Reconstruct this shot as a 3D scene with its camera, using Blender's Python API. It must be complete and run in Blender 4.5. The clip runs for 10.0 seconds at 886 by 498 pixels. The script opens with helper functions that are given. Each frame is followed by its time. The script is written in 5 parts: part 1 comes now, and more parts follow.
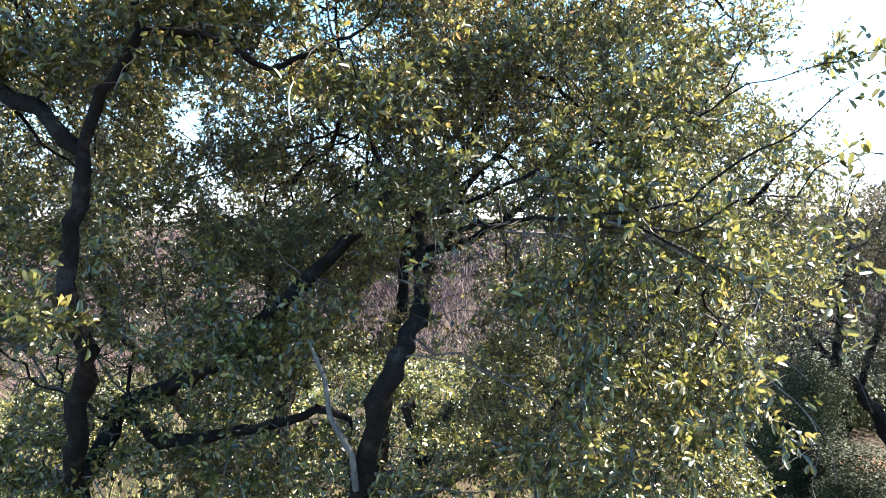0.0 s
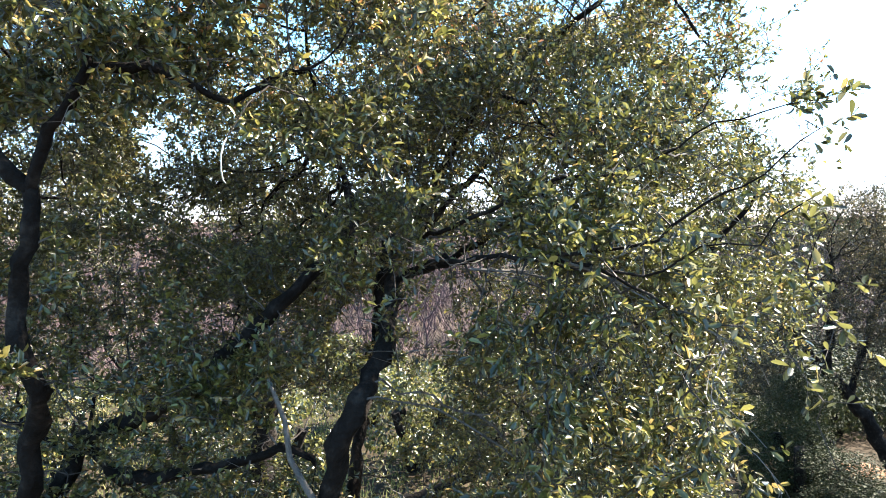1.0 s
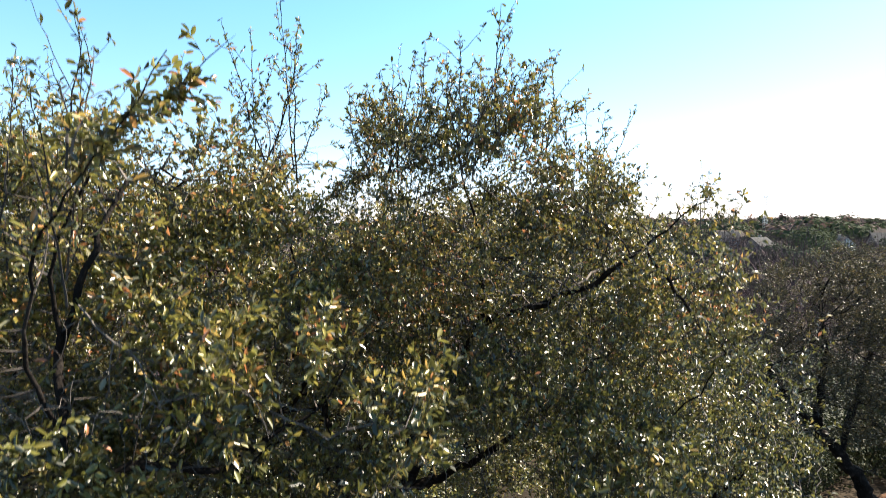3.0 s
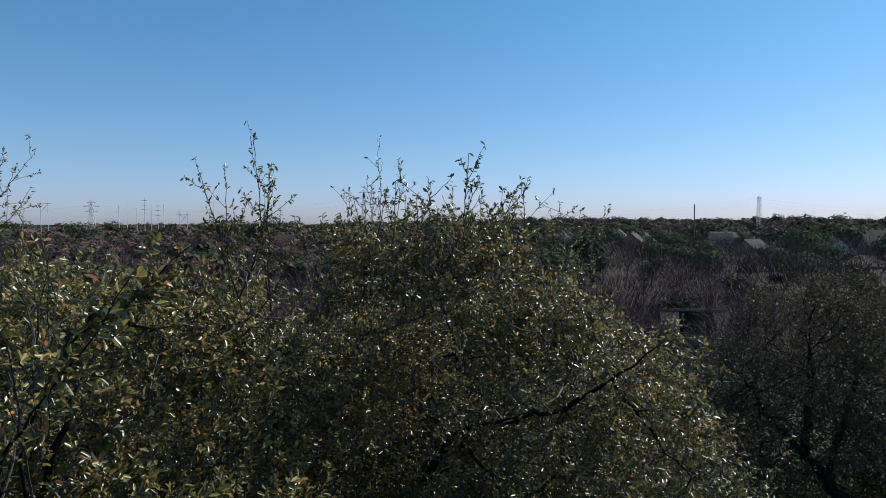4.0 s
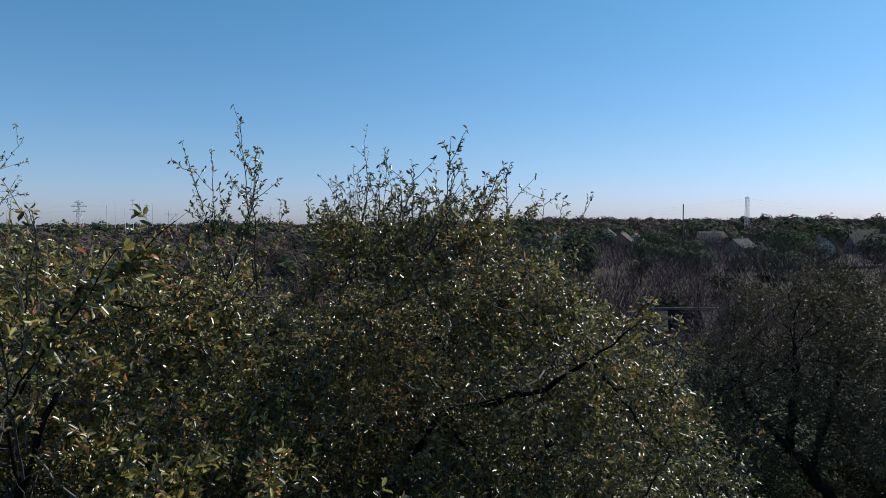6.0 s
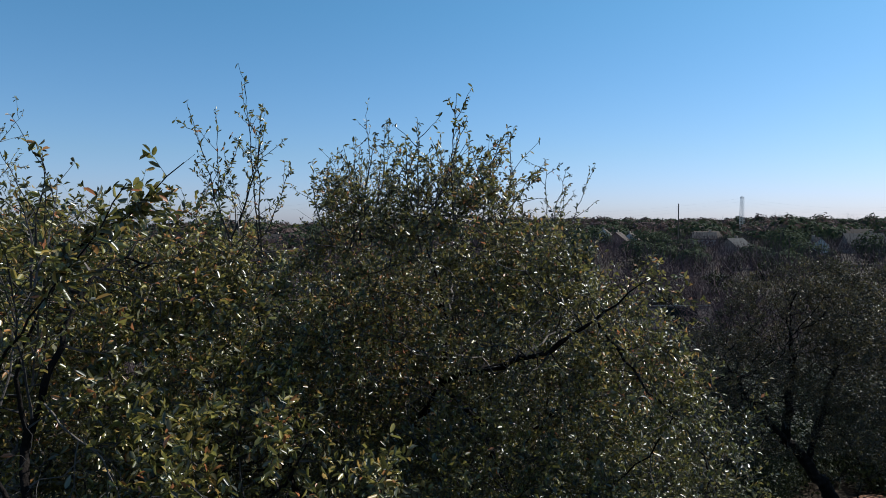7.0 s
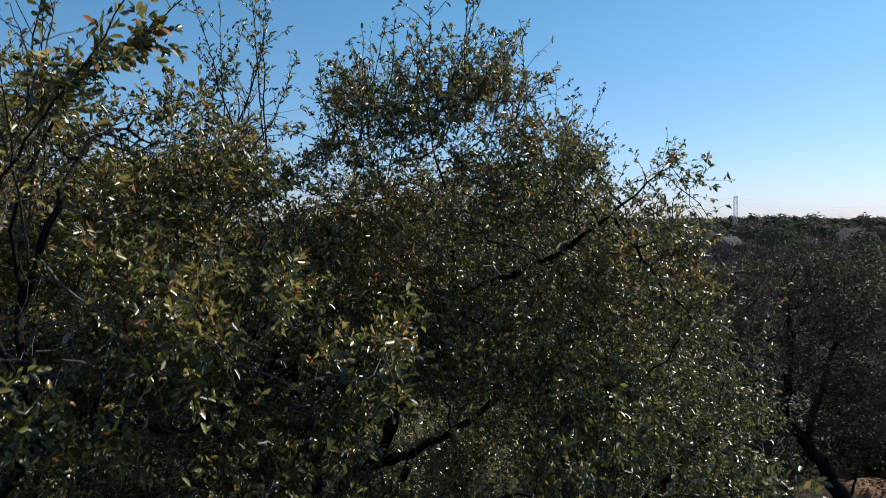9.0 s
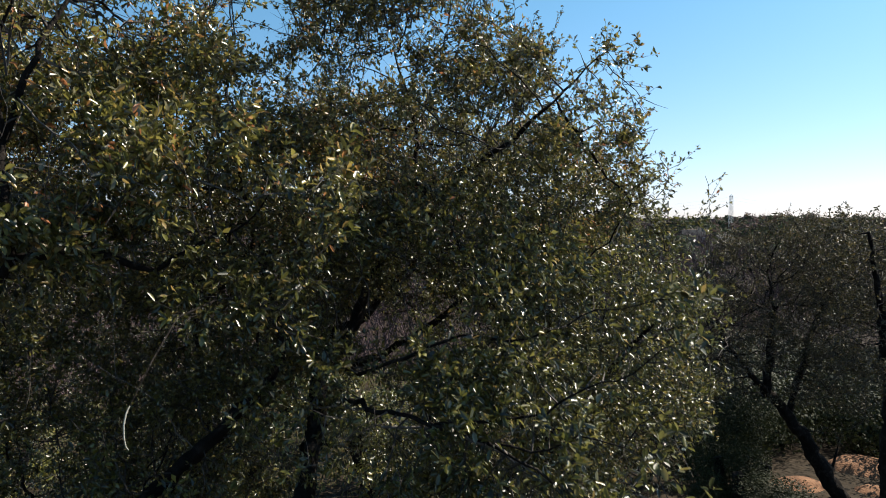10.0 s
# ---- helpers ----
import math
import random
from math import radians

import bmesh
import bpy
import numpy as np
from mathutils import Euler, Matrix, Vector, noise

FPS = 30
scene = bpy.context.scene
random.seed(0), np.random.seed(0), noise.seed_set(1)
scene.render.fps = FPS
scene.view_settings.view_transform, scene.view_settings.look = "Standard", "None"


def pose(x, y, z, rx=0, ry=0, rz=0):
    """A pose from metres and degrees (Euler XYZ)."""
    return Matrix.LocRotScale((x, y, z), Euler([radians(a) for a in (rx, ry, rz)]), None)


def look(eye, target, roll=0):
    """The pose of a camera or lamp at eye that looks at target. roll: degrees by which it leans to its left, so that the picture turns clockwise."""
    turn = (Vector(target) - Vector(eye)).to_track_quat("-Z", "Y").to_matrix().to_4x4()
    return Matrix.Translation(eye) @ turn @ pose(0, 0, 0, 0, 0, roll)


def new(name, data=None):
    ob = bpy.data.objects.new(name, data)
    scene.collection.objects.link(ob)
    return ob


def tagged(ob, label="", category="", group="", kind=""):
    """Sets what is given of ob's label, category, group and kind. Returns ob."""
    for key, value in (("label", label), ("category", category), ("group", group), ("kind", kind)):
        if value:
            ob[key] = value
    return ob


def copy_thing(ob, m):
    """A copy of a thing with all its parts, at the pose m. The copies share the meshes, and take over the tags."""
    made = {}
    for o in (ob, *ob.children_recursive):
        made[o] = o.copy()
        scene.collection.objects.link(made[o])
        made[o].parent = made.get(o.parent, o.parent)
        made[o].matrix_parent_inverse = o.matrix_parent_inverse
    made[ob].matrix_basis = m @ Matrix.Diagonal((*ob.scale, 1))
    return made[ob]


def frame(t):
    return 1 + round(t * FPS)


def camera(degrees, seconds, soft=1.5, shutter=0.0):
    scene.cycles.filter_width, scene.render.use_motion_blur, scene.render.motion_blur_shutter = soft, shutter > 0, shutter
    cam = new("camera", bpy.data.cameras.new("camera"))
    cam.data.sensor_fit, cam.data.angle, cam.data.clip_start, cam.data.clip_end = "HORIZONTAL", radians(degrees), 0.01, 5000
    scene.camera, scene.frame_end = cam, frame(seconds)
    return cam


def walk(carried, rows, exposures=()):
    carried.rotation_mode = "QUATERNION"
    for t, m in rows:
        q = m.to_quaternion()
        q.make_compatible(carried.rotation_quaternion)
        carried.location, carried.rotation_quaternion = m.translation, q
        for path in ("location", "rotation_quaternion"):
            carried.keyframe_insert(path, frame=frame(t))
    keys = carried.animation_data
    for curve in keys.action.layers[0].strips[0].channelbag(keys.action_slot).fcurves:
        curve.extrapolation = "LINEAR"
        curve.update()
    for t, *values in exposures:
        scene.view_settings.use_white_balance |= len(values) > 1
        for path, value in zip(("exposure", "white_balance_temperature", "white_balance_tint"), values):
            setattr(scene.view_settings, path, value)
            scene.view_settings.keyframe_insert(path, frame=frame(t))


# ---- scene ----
# camera and its way: straight up beside the oak, a hover, and down again
cam = camera(68.0, 10.0, soft=0.9, shutter=0.2)
walk(cam, [
    (0, look((-0.252, -0.177, 8.410), (-0.316, 1.820, 8.332))),
    (0.5, look((-0.219, -0.149, 8.568), (-0.280, 1.849, 8.490))),
    (1, look((-0.136, -0.103, 8.545), (-0.186, 1.895, 8.467))),
    (1.5, look((-0.069, -0.085, 8.496), (-0.108, 1.913, 8.417))),
    (2, look((-0.043, -0.076, 8.797), (-0.074, 1.923, 8.719))),
    (2.5, look((-0.088, -0.038, 9.345), (-0.116, 1.960, 9.265))),
    (3, look((-0.151, 0.009, 9.864), (-0.175, 2.007, 9.785))),
    (3.2, look((-0.098, -0.014, 10.101), (-0.120, 1.984, 10.022))),
    (4.3, look((-0.024, -0.027, 10.484), (-0.027, 1.972, 10.405))),
    (4.5, look((0.001, -0.035, 10.496), (0.001, 1.963, 10.417))),
    (5, look((0.027, -0.092, 10.496), (0.034, 1.907, 10.417))),
    (5.5, look((0.009, -0.073, 10.443), (0.023, 1.925, 10.364))),
    (5.7, look((-0.002, -0.078, 10.427), (0.015, 1.920, 10.348))),
    (6.8, look((-0.036, -0.099, 10.228), (-0.005, 1.900, 10.149))),
    (7, look((-0.053, -0.097, 10.204), (-0.019, 1.901, 10.125))),
    (7.5, look((-0.093, -0.037, 10.187), (-0.055, 1.961, 10.108))),
    (8, look((-0.127, 0.063, 10.150), (-0.084, 2.061, 10.071))),
    (8.5, look((-0.145, 0.097, 10.010), (-0.099, 2.095, 9.931))),
    (9, look((-0.129, -0.009, 9.717), (-0.078, 1.988, 9.638))),
    (9.5, look((-0.084, -0.128, 9.436), (-0.029, 1.870, 9.357))),
    (10, look((0.063, -0.266, 9.167), (0.124, 1.731, 9.088))),
], exposures=[(0, 3.45, 5650, 10), (1.5, 3.15, 5650, 10), (2.5, 3.08, 5650, 10), (3.0, 2.15, 5850, 11), (3.2, 1.65, 5500, 10), (4.3, 0.5, 5020, 9), (7.5, 0.58, 5060, 9), (9.0, 0.74, 5250, 9), (10.0, 1.13, 5650, 9)])

# sky and sun: low winter sun off to the right, clear air
SUN_TURN, SUN_UP = radians(63), radians(44)
world = bpy.data.worlds.new("sky")
scene.world = world
world.use_nodes = True
sky = world.node_tree.nodes.new("ShaderNodeTexSky")
sky.sky_type, sky.sun_disc = "NISHITA", False
sky.sun_elevation, sky.sun_rotation = SUN_UP, SUN_TURN
sky.air_density, sky.dust_density, sky.ozone_density = 1.0, 0.5, 1.4
back = world.node_tree.nodes["Background"]
back.inputs["Strength"].default_value = 0.072
# the clear blue pales to a lavender haze all round the horizon
way, split, tint, mul = [world.node_tree.nodes.new(k) for k in ("ShaderNodeTexCoord", "ShaderNodeSeparateXYZ", "ShaderNodeValToRGB", "ShaderNodeMix")]
while len(tint.color_ramp.elements) < 4:
    tint.color_ramp.elements.new(0.5)
for e, (at, c) in zip(tint.color_ramp.elements, [(0.0, (0.83, 0.81, 1.0)), (0.04, (0.82, 0.81, 0.97)), (0.1, (0.79, 0.83, 0.86)), (0.3, (0.7, 0.91, 0.85))]):
    e.position, e.color = at, (*c, 1)
mul.data_type, mul.blend_type = "RGBA", "MULTIPLY"
mul.inputs[0].default_value = 1.0
world.node_tree.links.new(way.outputs["Generated"], split.inputs[0])
world.node_tree.links.new(split.outputs["Z"], tint.inputs[0])
world.node_tree.links.new(sky.outputs[0], mul.inputs[6])
world.node_tree.links.new(tint.outputs[0], mul.inputs[7])
world.node_tree.links.new(mul.outputs[2], back.inputs["Color"])
sun = new("sun", bpy.data.lights.new("sun", "SUN"))
sun.data.energy, sun.data.angle, sun.data.color = 5.0, radians(0.6), (1.0, 0.84, 0.62)
sun.matrix_world = look((0, 0, 0), (-math.sin(SUN_TURN) * math.cos(SUN_UP), -math.cos(SUN_TURN) * math.cos(SUN_UP), -math.sin(SUN_UP)))
sun.location = (60, 30, 60)


# ---- materials ----
def surface(name, stops, scale=8.0, rough=0.8, bump=0.3, island=False, per_object=False, fine=60.0, through_light=0.0, metal=0.0, spec=0.5, mix=0.5):
    """A noise-coloured surface. stops: (place, colour) rows of a ramp, driven by two scales of noise and, on request, by a random value per piece."""
    m = bpy.data.materials.new(name)
    m.use_nodes = True
    nt = m.node_tree
    bsdf = nt.nodes["Principled BSDF"]
    geo = nt.nodes.new("ShaderNodeTexCoord")
    n1, n2 = nt.nodes.new("ShaderNodeTexNoise"), nt.nodes.new("ShaderNodeTexNoise")
    n1.inputs["Scale"].default_value, n1.inputs["Detail"].default_value = scale, 5
    n2.inputs["Scale"].default_value, n2.inputs["Detail"].default_value = fine, 3
    for n in (n1, n2):
        nt.links.new(geo.outputs["Object"], n.inputs["Vector"])
    add = nt.nodes.new("ShaderNodeMath")
    add.operation = "MULTIPLY_ADD"
    add.inputs[1].default_value = 0.35
    nt.links.new(n2.outputs["Fac"], add.inputs[0])
    low = nt.nodes.new("ShaderNodeMath")
    low.operation = "MULTIPLY_ADD"
    low.inputs[1].default_value, low.inputs[2].default_value = 1.3, -0.33
    nt.links.new(n1.outputs["Fac"], low.inputs[0])
    nt.links.new(low.outputs[0], add.inputs[2])
    value = add.outputs[0]
    if island or per_object:
        rnd = nt.nodes.new("ShaderNodeNewGeometry").outputs["Random Per Island"] if island else nt.nodes.new("ShaderNodeObjectInfo").outputs["Random"]
        mx = nt.nodes.new("ShaderNodeMix")
        mx.inputs[0].default_value = mix
        nt.links.new(value, mx.inputs[2])
        nt.links.new(rnd, mx.inputs[3])
        value = mx.outputs[0]
    ramp = nt.nodes.new("ShaderNodeValToRGB")
    while len(ramp.color_ramp.elements) < len(stops):
        ramp.color_ramp.elements.new(0.5)
    for e, (at, c) in zip(ramp.color_ramp.elements, stops):
        e.position, e.color = at, (*c, 1)
    nt.links.new(value, ramp.inputs[0])
    nt.links.new(ramp.outputs[0], bsdf.inputs["Base Color"])
    bsdf.inputs["Roughness"].default_value = rough
    bsdf.inputs["Metallic"].default_value = metal
    bsdf.inputs["Specular IOR Level"].default_value = spec
    if bump:
        b = nt.nodes.new("ShaderNodeBump")
        b.inputs["Strength"].default_value, b.inputs["Distance"].default_value = bump, 0.6 / max(scale, fine)
        nt.links.new(n2.outputs["Fac"], b.inputs["Height"])
        nt.links.new(b.outputs[0], bsdf.inputs["Normal"])
    if through_light:
        tr = nt.nodes.new("ShaderNodeBsdfTranslucent")
        hs = nt.nodes.new("ShaderNodeHueSaturation")
        hs.inputs["Saturation"].default_value, hs.inputs["Value"].default_value = 0.92, 1.55
        nt.links.new(ramp.outputs[0], hs.inputs["Color"])
        nt.links.new(hs.outputs[0], tr.inputs["Color"])
        ms = nt.nodes.new("ShaderNodeMixShader")
        ms.inputs[0].default_value = through_light
        nt.links.new(bsdf.outputs[0], ms.inputs[1])
        nt.links.new(tr.outputs[0], ms.inputs[2])
        nt.links.new(ms.outputs[0], nt.nodes["Material Output"].inputs["Surface"])
    return m


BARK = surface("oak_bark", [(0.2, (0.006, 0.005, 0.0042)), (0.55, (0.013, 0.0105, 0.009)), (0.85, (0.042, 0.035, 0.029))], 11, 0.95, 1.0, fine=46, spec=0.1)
DEADWOOD = surface("weathered_wood", [(0.2, (0.05, 0.043, 0.037)), (0.6, (0.115, 0.1, 0.087)), (0.9, (0.24, 0.215, 0.19))], 14, 0.9, 0.5, fine=80)
TWIG = surface("twig_bark", [(0.2, (0.018, 0.0145, 0.012)), (0.6, (0.048, 0.039, 0.032)), (0.92, (0.18, 0.152, 0.13))], 20, 0.9, 0.2, island=True, mix=0.6)
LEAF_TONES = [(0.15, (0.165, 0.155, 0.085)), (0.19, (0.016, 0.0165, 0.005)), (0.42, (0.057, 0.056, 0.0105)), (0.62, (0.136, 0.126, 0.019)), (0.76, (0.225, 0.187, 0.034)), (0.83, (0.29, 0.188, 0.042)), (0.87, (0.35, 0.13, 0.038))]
WARM_TONES = [(0.14, (0.17, 0.16, 0.09)), (0.18, (0.018, 0.0185, 0.0055)), (0.4, (0.072, 0.072, 0.014)), (0.6, (0.165, 0.155, 0.025)), (0.77, (0.265, 0.22, 0.038)), (0.85, (0.335, 0.205, 0.045)), (0.89, (0.36, 0.135, 0.04))]
LEAF = surface("oak_leaf", LEAF_TONES, 1.4, 0.36, 0.0, island=True, mix=0.75, through_light=0.28, fine=4, spec=0.85)
# greener, darker copy of the leaf tones: lower crown shade put into the colour
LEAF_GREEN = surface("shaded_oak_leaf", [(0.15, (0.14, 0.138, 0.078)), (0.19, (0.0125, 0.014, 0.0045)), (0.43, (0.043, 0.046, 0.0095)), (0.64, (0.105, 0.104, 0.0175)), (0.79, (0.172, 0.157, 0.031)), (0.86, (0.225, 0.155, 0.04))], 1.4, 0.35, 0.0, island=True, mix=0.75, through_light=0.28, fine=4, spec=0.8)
LEAF_WARM = surface("yellowing_oak_leaf", WARM_TONES, 1.4, 0.36, 0.0, island=True, mix=0.8, through_light=0.28, fine=4, spec=0.85)
# leaf tones darkened for the third oak: its shade is put into the colour
LEAF_SHADE = surface("shade_dark_oak_leaf", [(0.15, (0.011, 0.0125, 0.005)), (0.5, (0.034, 0.036, 0.0105)), (0.75, (0.075, 0.072, 0.018)), (0.95, (0.15, 0.115, 0.033))], 0.6, 0.4, 0.0, island=True, mix=0.75, through_light=0.28, fine=2, spec=0.6)
LEAF_ONE = surface("oak_leaf_single", [(0.12, (0.02, 0.022, 0.007)), (0.5, (0.07, 0.072, 0.019)), (0.8, (0.14, 0.13, 0.032)), (0.96, (0.22, 0.14, 0.042))], 30, 0.34, 0.2, per_object=True, mix=0.8, through_light=0.32, fine=200)
LEAF_GREY = surface("grey_oak_leaf", [(0.15, (0.0095, 0.0098, 0.0042)), (0.5, (0.033, 0.031, 0.0115)), (0.75, (0.078, 0.067, 0.024)), (0.95, (0.15, 0.1, 0.036))], 0.6, 0.45, 0.0, island=True, mix=0.75, through_light=0.28, fine=2, spec=0.4)
LEAF_DARK = surface("juniper_foliage", [(0.2, (0.01, 0.014, 0.005)), (0.55, (0.021, 0.026, 0.008)), (0.85, (0.046, 0.046, 0.014))], 0.5, 0.7, 0.0, island=True, mix=0.5, through_light=0.15, fine=2, spec=0.2)
BARE = surface("bare_twigs", [(0.2, (0.044, 0.028, 0.029)), (0.6, (0.084, 0.054, 0.056)), (0.9, (0.148, 0.104, 0.103))], 0.5, 0.9, 0.0, island=True, mix=0.5, fine=3, spec=0.2)
FAR_WOOD = surface("far_woods", [(0.2, (0.02, 0.032, 0.015)), (0.42, (0.035, 0.045, 0.022)), (0.5, (0.075, 0.052, 0.047)), (0.8, (0.125, 0.087, 0.08))], 0.07, 0.9, 0.0, island=True, mix=0.12, through_light=0.15, fine=0.3, spec=0.1)
FAR_GREEN = surface("far_evergreens", [(0.2, (0.018, 0.028, 0.014)), (0.55, (0.035, 0.046, 0.023)), (0.9, (0.065, 0.072, 0.037))], 0.1, 0.9, 0.0, island=True, mix=0.3, through_light=0.2, fine=1.0, spec=0.1)
GROUND = surface("dry_grass_ground", [(0.2, (0.012, 0.0085, 0.005)), (0.45, (0.022, 0.0155, 0.0085)), (0.65, (0.038, 0.026, 0.014)), (0.9, (0.075, 0.046, 0.025))], 0.12, 0.95, 0.5, fine=3, spec=0.15)
SOIL = surface("tan_rock", [(0.2, (0.09, 0.045, 0.024)), (0.5, (0.19, 0.1, 0.053)), (0.9, (0.3, 0.18, 0.105))], 2.2, 0.95, 0.9, fine=17, spec=0.2)
GRASS = surface("dry_grass", [(0.2, (0.075, 0.09, 0.022)), (0.5, (0.16, 0.165, 0.045)), (0.85, (0.3, 0.26, 0.1))], 0.4, 0.8, 0.0, island=True, mix=0.6, through_light=0.3, fine=4)
WHITE = surface("white_siding", [(0.2, (0.6, 0.59, 0.56)), (0.8, (0.8, 0.79, 0.76))], 2, 0.7, 0.1, fine=30)
BRICK = surface("tan_masonry", [(0.2, (0.24, 0.18, 0.14)), (0.8, (0.4, 0.32, 0.25))], 3, 0.9, 0.3, fine=20)
BRICK_RED = surface("red_masonry", [(0.2, (0.26, 0.13, 0.1)), (0.8, (0.38, 0.22, 0.17))], 3, 0.9, 0.3, fine=20)
SHINGLE = surface("grey_shingles", [(0.2, (0.03, 0.03, 0.032)), (0.8, (0.08, 0.078, 0.075))], 3, 0.9, 0.4, fine=18, spec=0.1)
SHINGLE_BLUE = surface("blue_roof_sheet", [(0.2, (0.08, 0.17, 0.26)), (0.8, (0.14, 0.26, 0.36))], 3, 0.6, 0.2, fine=18)
SHINGLE_TAN = surface("brown_shingles", [(0.2, (0.05, 0.04, 0.034)), (0.8, (0.11, 0.09, 0.075))], 3, 0.9, 0.4, fine=18, spec=0.1)
GLASS = surface("dark_window_glass", [(0.2, (0.015, 0.018, 0.02)), (0.8, (0.03, 0.035, 0.04))], 3, 0.06, 0.0)
PLANK = surface("weathered_planks", [(0.2, (0.11, 0.095, 0.08)), (0.8, (0.27, 0.24, 0.2))], 5, 0.9, 0.4, per_object=True, fine=40)
STRAW = surface("dry_straw", [(0.2, (0.35, 0.31, 0.23)), (0.8, (0.55, 0.5, 0.4))], 20, 0.6, 0.2, fine=80)
TAUPE = surface("taupe_shingles", [(0.2, (0.045, 0.038, 0.035)), (0.8, (0.08, 0.069, 0.063))], 3, 0.9, 0.4, fine=18, spec=0.05)
TIN = surface("pale_tin", [(0.2, (0.35, 0.34, 0.33)), (0.8, (0.52, 0.51, 0.49))], 3, 0.45, 0.1, metal=0.4, fine=20)
GREEN_PAINT = surface("dark_green_tarpaulin", [(0.2, (0.006, 0.011, 0.012)), (0.8, (0.012, 0.02, 0.021))], 3, 0.9, 0.1, fine=20, spec=0.03)
STEEL = surface("galvanised_steel", [(0.2, (0.3, 0.3, 0.31)), (0.8, (0.42, 0.42, 0.43))], 1, 0.7, 0.0)
# pale tone of the mast; on pylons and poles it paints in distance haze
HAZY_PALE_STEEL = surface("hazy_pale_steel", [(0.2, (0.5, 0.48, 0.46)), (0.8, (0.65, 0.63, 0.6))], 1, 0.7, 0.0)
POLE = surface("creosoted_pole", [(0.2, (0.03, 0.024, 0.02)), (0.8, (0.075, 0.062, 0.052))], 2, 0.9, 0.2)


# ---- mesh helpers ----
def mesh_from(name, verts, faces, material, smooth=False):
    """A mesh from arrays: verts n x 3, faces one array with three or four corners a row, or a list of such arrays."""
    me = bpy.data.meshes.new(name)
    groups = faces if isinstance(faces, list) else [faces]
    groups = [np.asarray(g, np.int32) for g in groups if len(g)]
    me.vertices.add(len(verts))
    me.vertices.foreach_set("co", np.asarray(verts, np.float32).ravel())
    me.loops.add(sum(g.size for g in groups))
    me.loops.foreach_set("vertex_index", np.concatenate([g.ravel() for g in groups]))
    me.polygons.add(sum(len(g) for g in groups))
    sizes = np.concatenate([np.full(len(g), g.shape[1], np.int32) for g in groups])
    me.polygons.foreach_set("loop_start", np.concatenate([[0], np.cumsum(sizes)[:-1]]).astype(np.int32))
    me.polygons.foreach_set("use_smooth", np.full(len(sizes), smooth))
    me.update(calc_edges=True)
    me.materials.append(material)
    return me


def child(name, me, parent, label="", kind=""):
    ob = new(name, me)
    ob.parent = parent
    return tagged(ob, label=label, kind=kind)


def part(name, bm, material, parent, label=""):
    me = bpy.data.meshes.new(name)
    bm.to_mesh(me)
    bm.free()
    me.materials.append(material)
    return child(name, me, parent, label)


def box(bm, lo, hi):
    """A box between two corners, added to bm."""
    vs = [bm.verts.new((x, y, z)) for x in (lo[0], hi[0]) for y in (lo[1], hi[1]) for z in (lo[2], hi[2])]
    for a, b, c, d in ((0, 1, 3, 2), (4, 6, 7, 5), (0, 4, 5, 1), (2, 3, 7, 6), (0, 2, 6, 4), (1, 5, 7, 3)):
        bm.faces.new((vs[a], vs[b], vs[c], vs[d]))
    return bm


def boxed(lo, hi, bevel=0.0):
    bm = box(bmesh.new(), lo, hi)
    if bevel:
        bmesh.ops.bevel(bm, geom=bm.edges[:], offset=bevel, segments=1, affect="EDGES")
    return bm


def bar(bm, a, b, r, sides=6):
    """A round bar from a to b, added to bm."""
    a, b = Vector(a), Vector(b)
    q = (b - a).to_track_quat("Z", "Y")
    rings = [[bm.verts.new(p + q @ Vector((r * k * math.cos(2 * math.pi * i / sides), r * k * math.sin(2 * math.pi * i / sides), 0))) for i in range(sides)] for p, k in ((a, 1.0), (b, 0.9))]
    for i in range(sides):
        j = (i + 1) % sides
        bm.faces.new((rings[0][i], rings[0][j], rings[1][j], rings[1][i]))
    bm.faces.new(rings[1])
    bm.faces.new(rings[0][::-1])
    return bm


def unit(v):
    return v / np.maximum(np.linalg.norm(v, axis=-1, keepdims=True), 1e-9)


# ---- trees ----
def patchy(pts, size, seed):
    """A smooth value of about -1 to 1 that varies over the given size."""
    r = np.random.default_rng(seed)
    k = r.normal(size=(9, 3)) * 2.2 / size
    return np.sin(pts @ k.T + r.uniform(0, 6.28, 9)).sum(1) / 3.0


def cloud(rng, clumps, density, gaps=-9.0, size=0.5):
    """Random points inside a set of ellipsoids (centre, radii, weight), denser towards their rims."""
    out = []
    for c, r, w in clumps:
        n = max(3, int(density * w * 4.19 * r[0] * r[1] * r[2]))
        d = unit(rng.normal(size=(n, 3)))
        out.append(np.array(c) + d * np.array(r) * (rng.random((n, 1)) ** 0.3))
    out = np.concatenate(out)
    return out[patchy(out, size, 9) + rng.normal(0, 0.15, len(out)) > gaps]


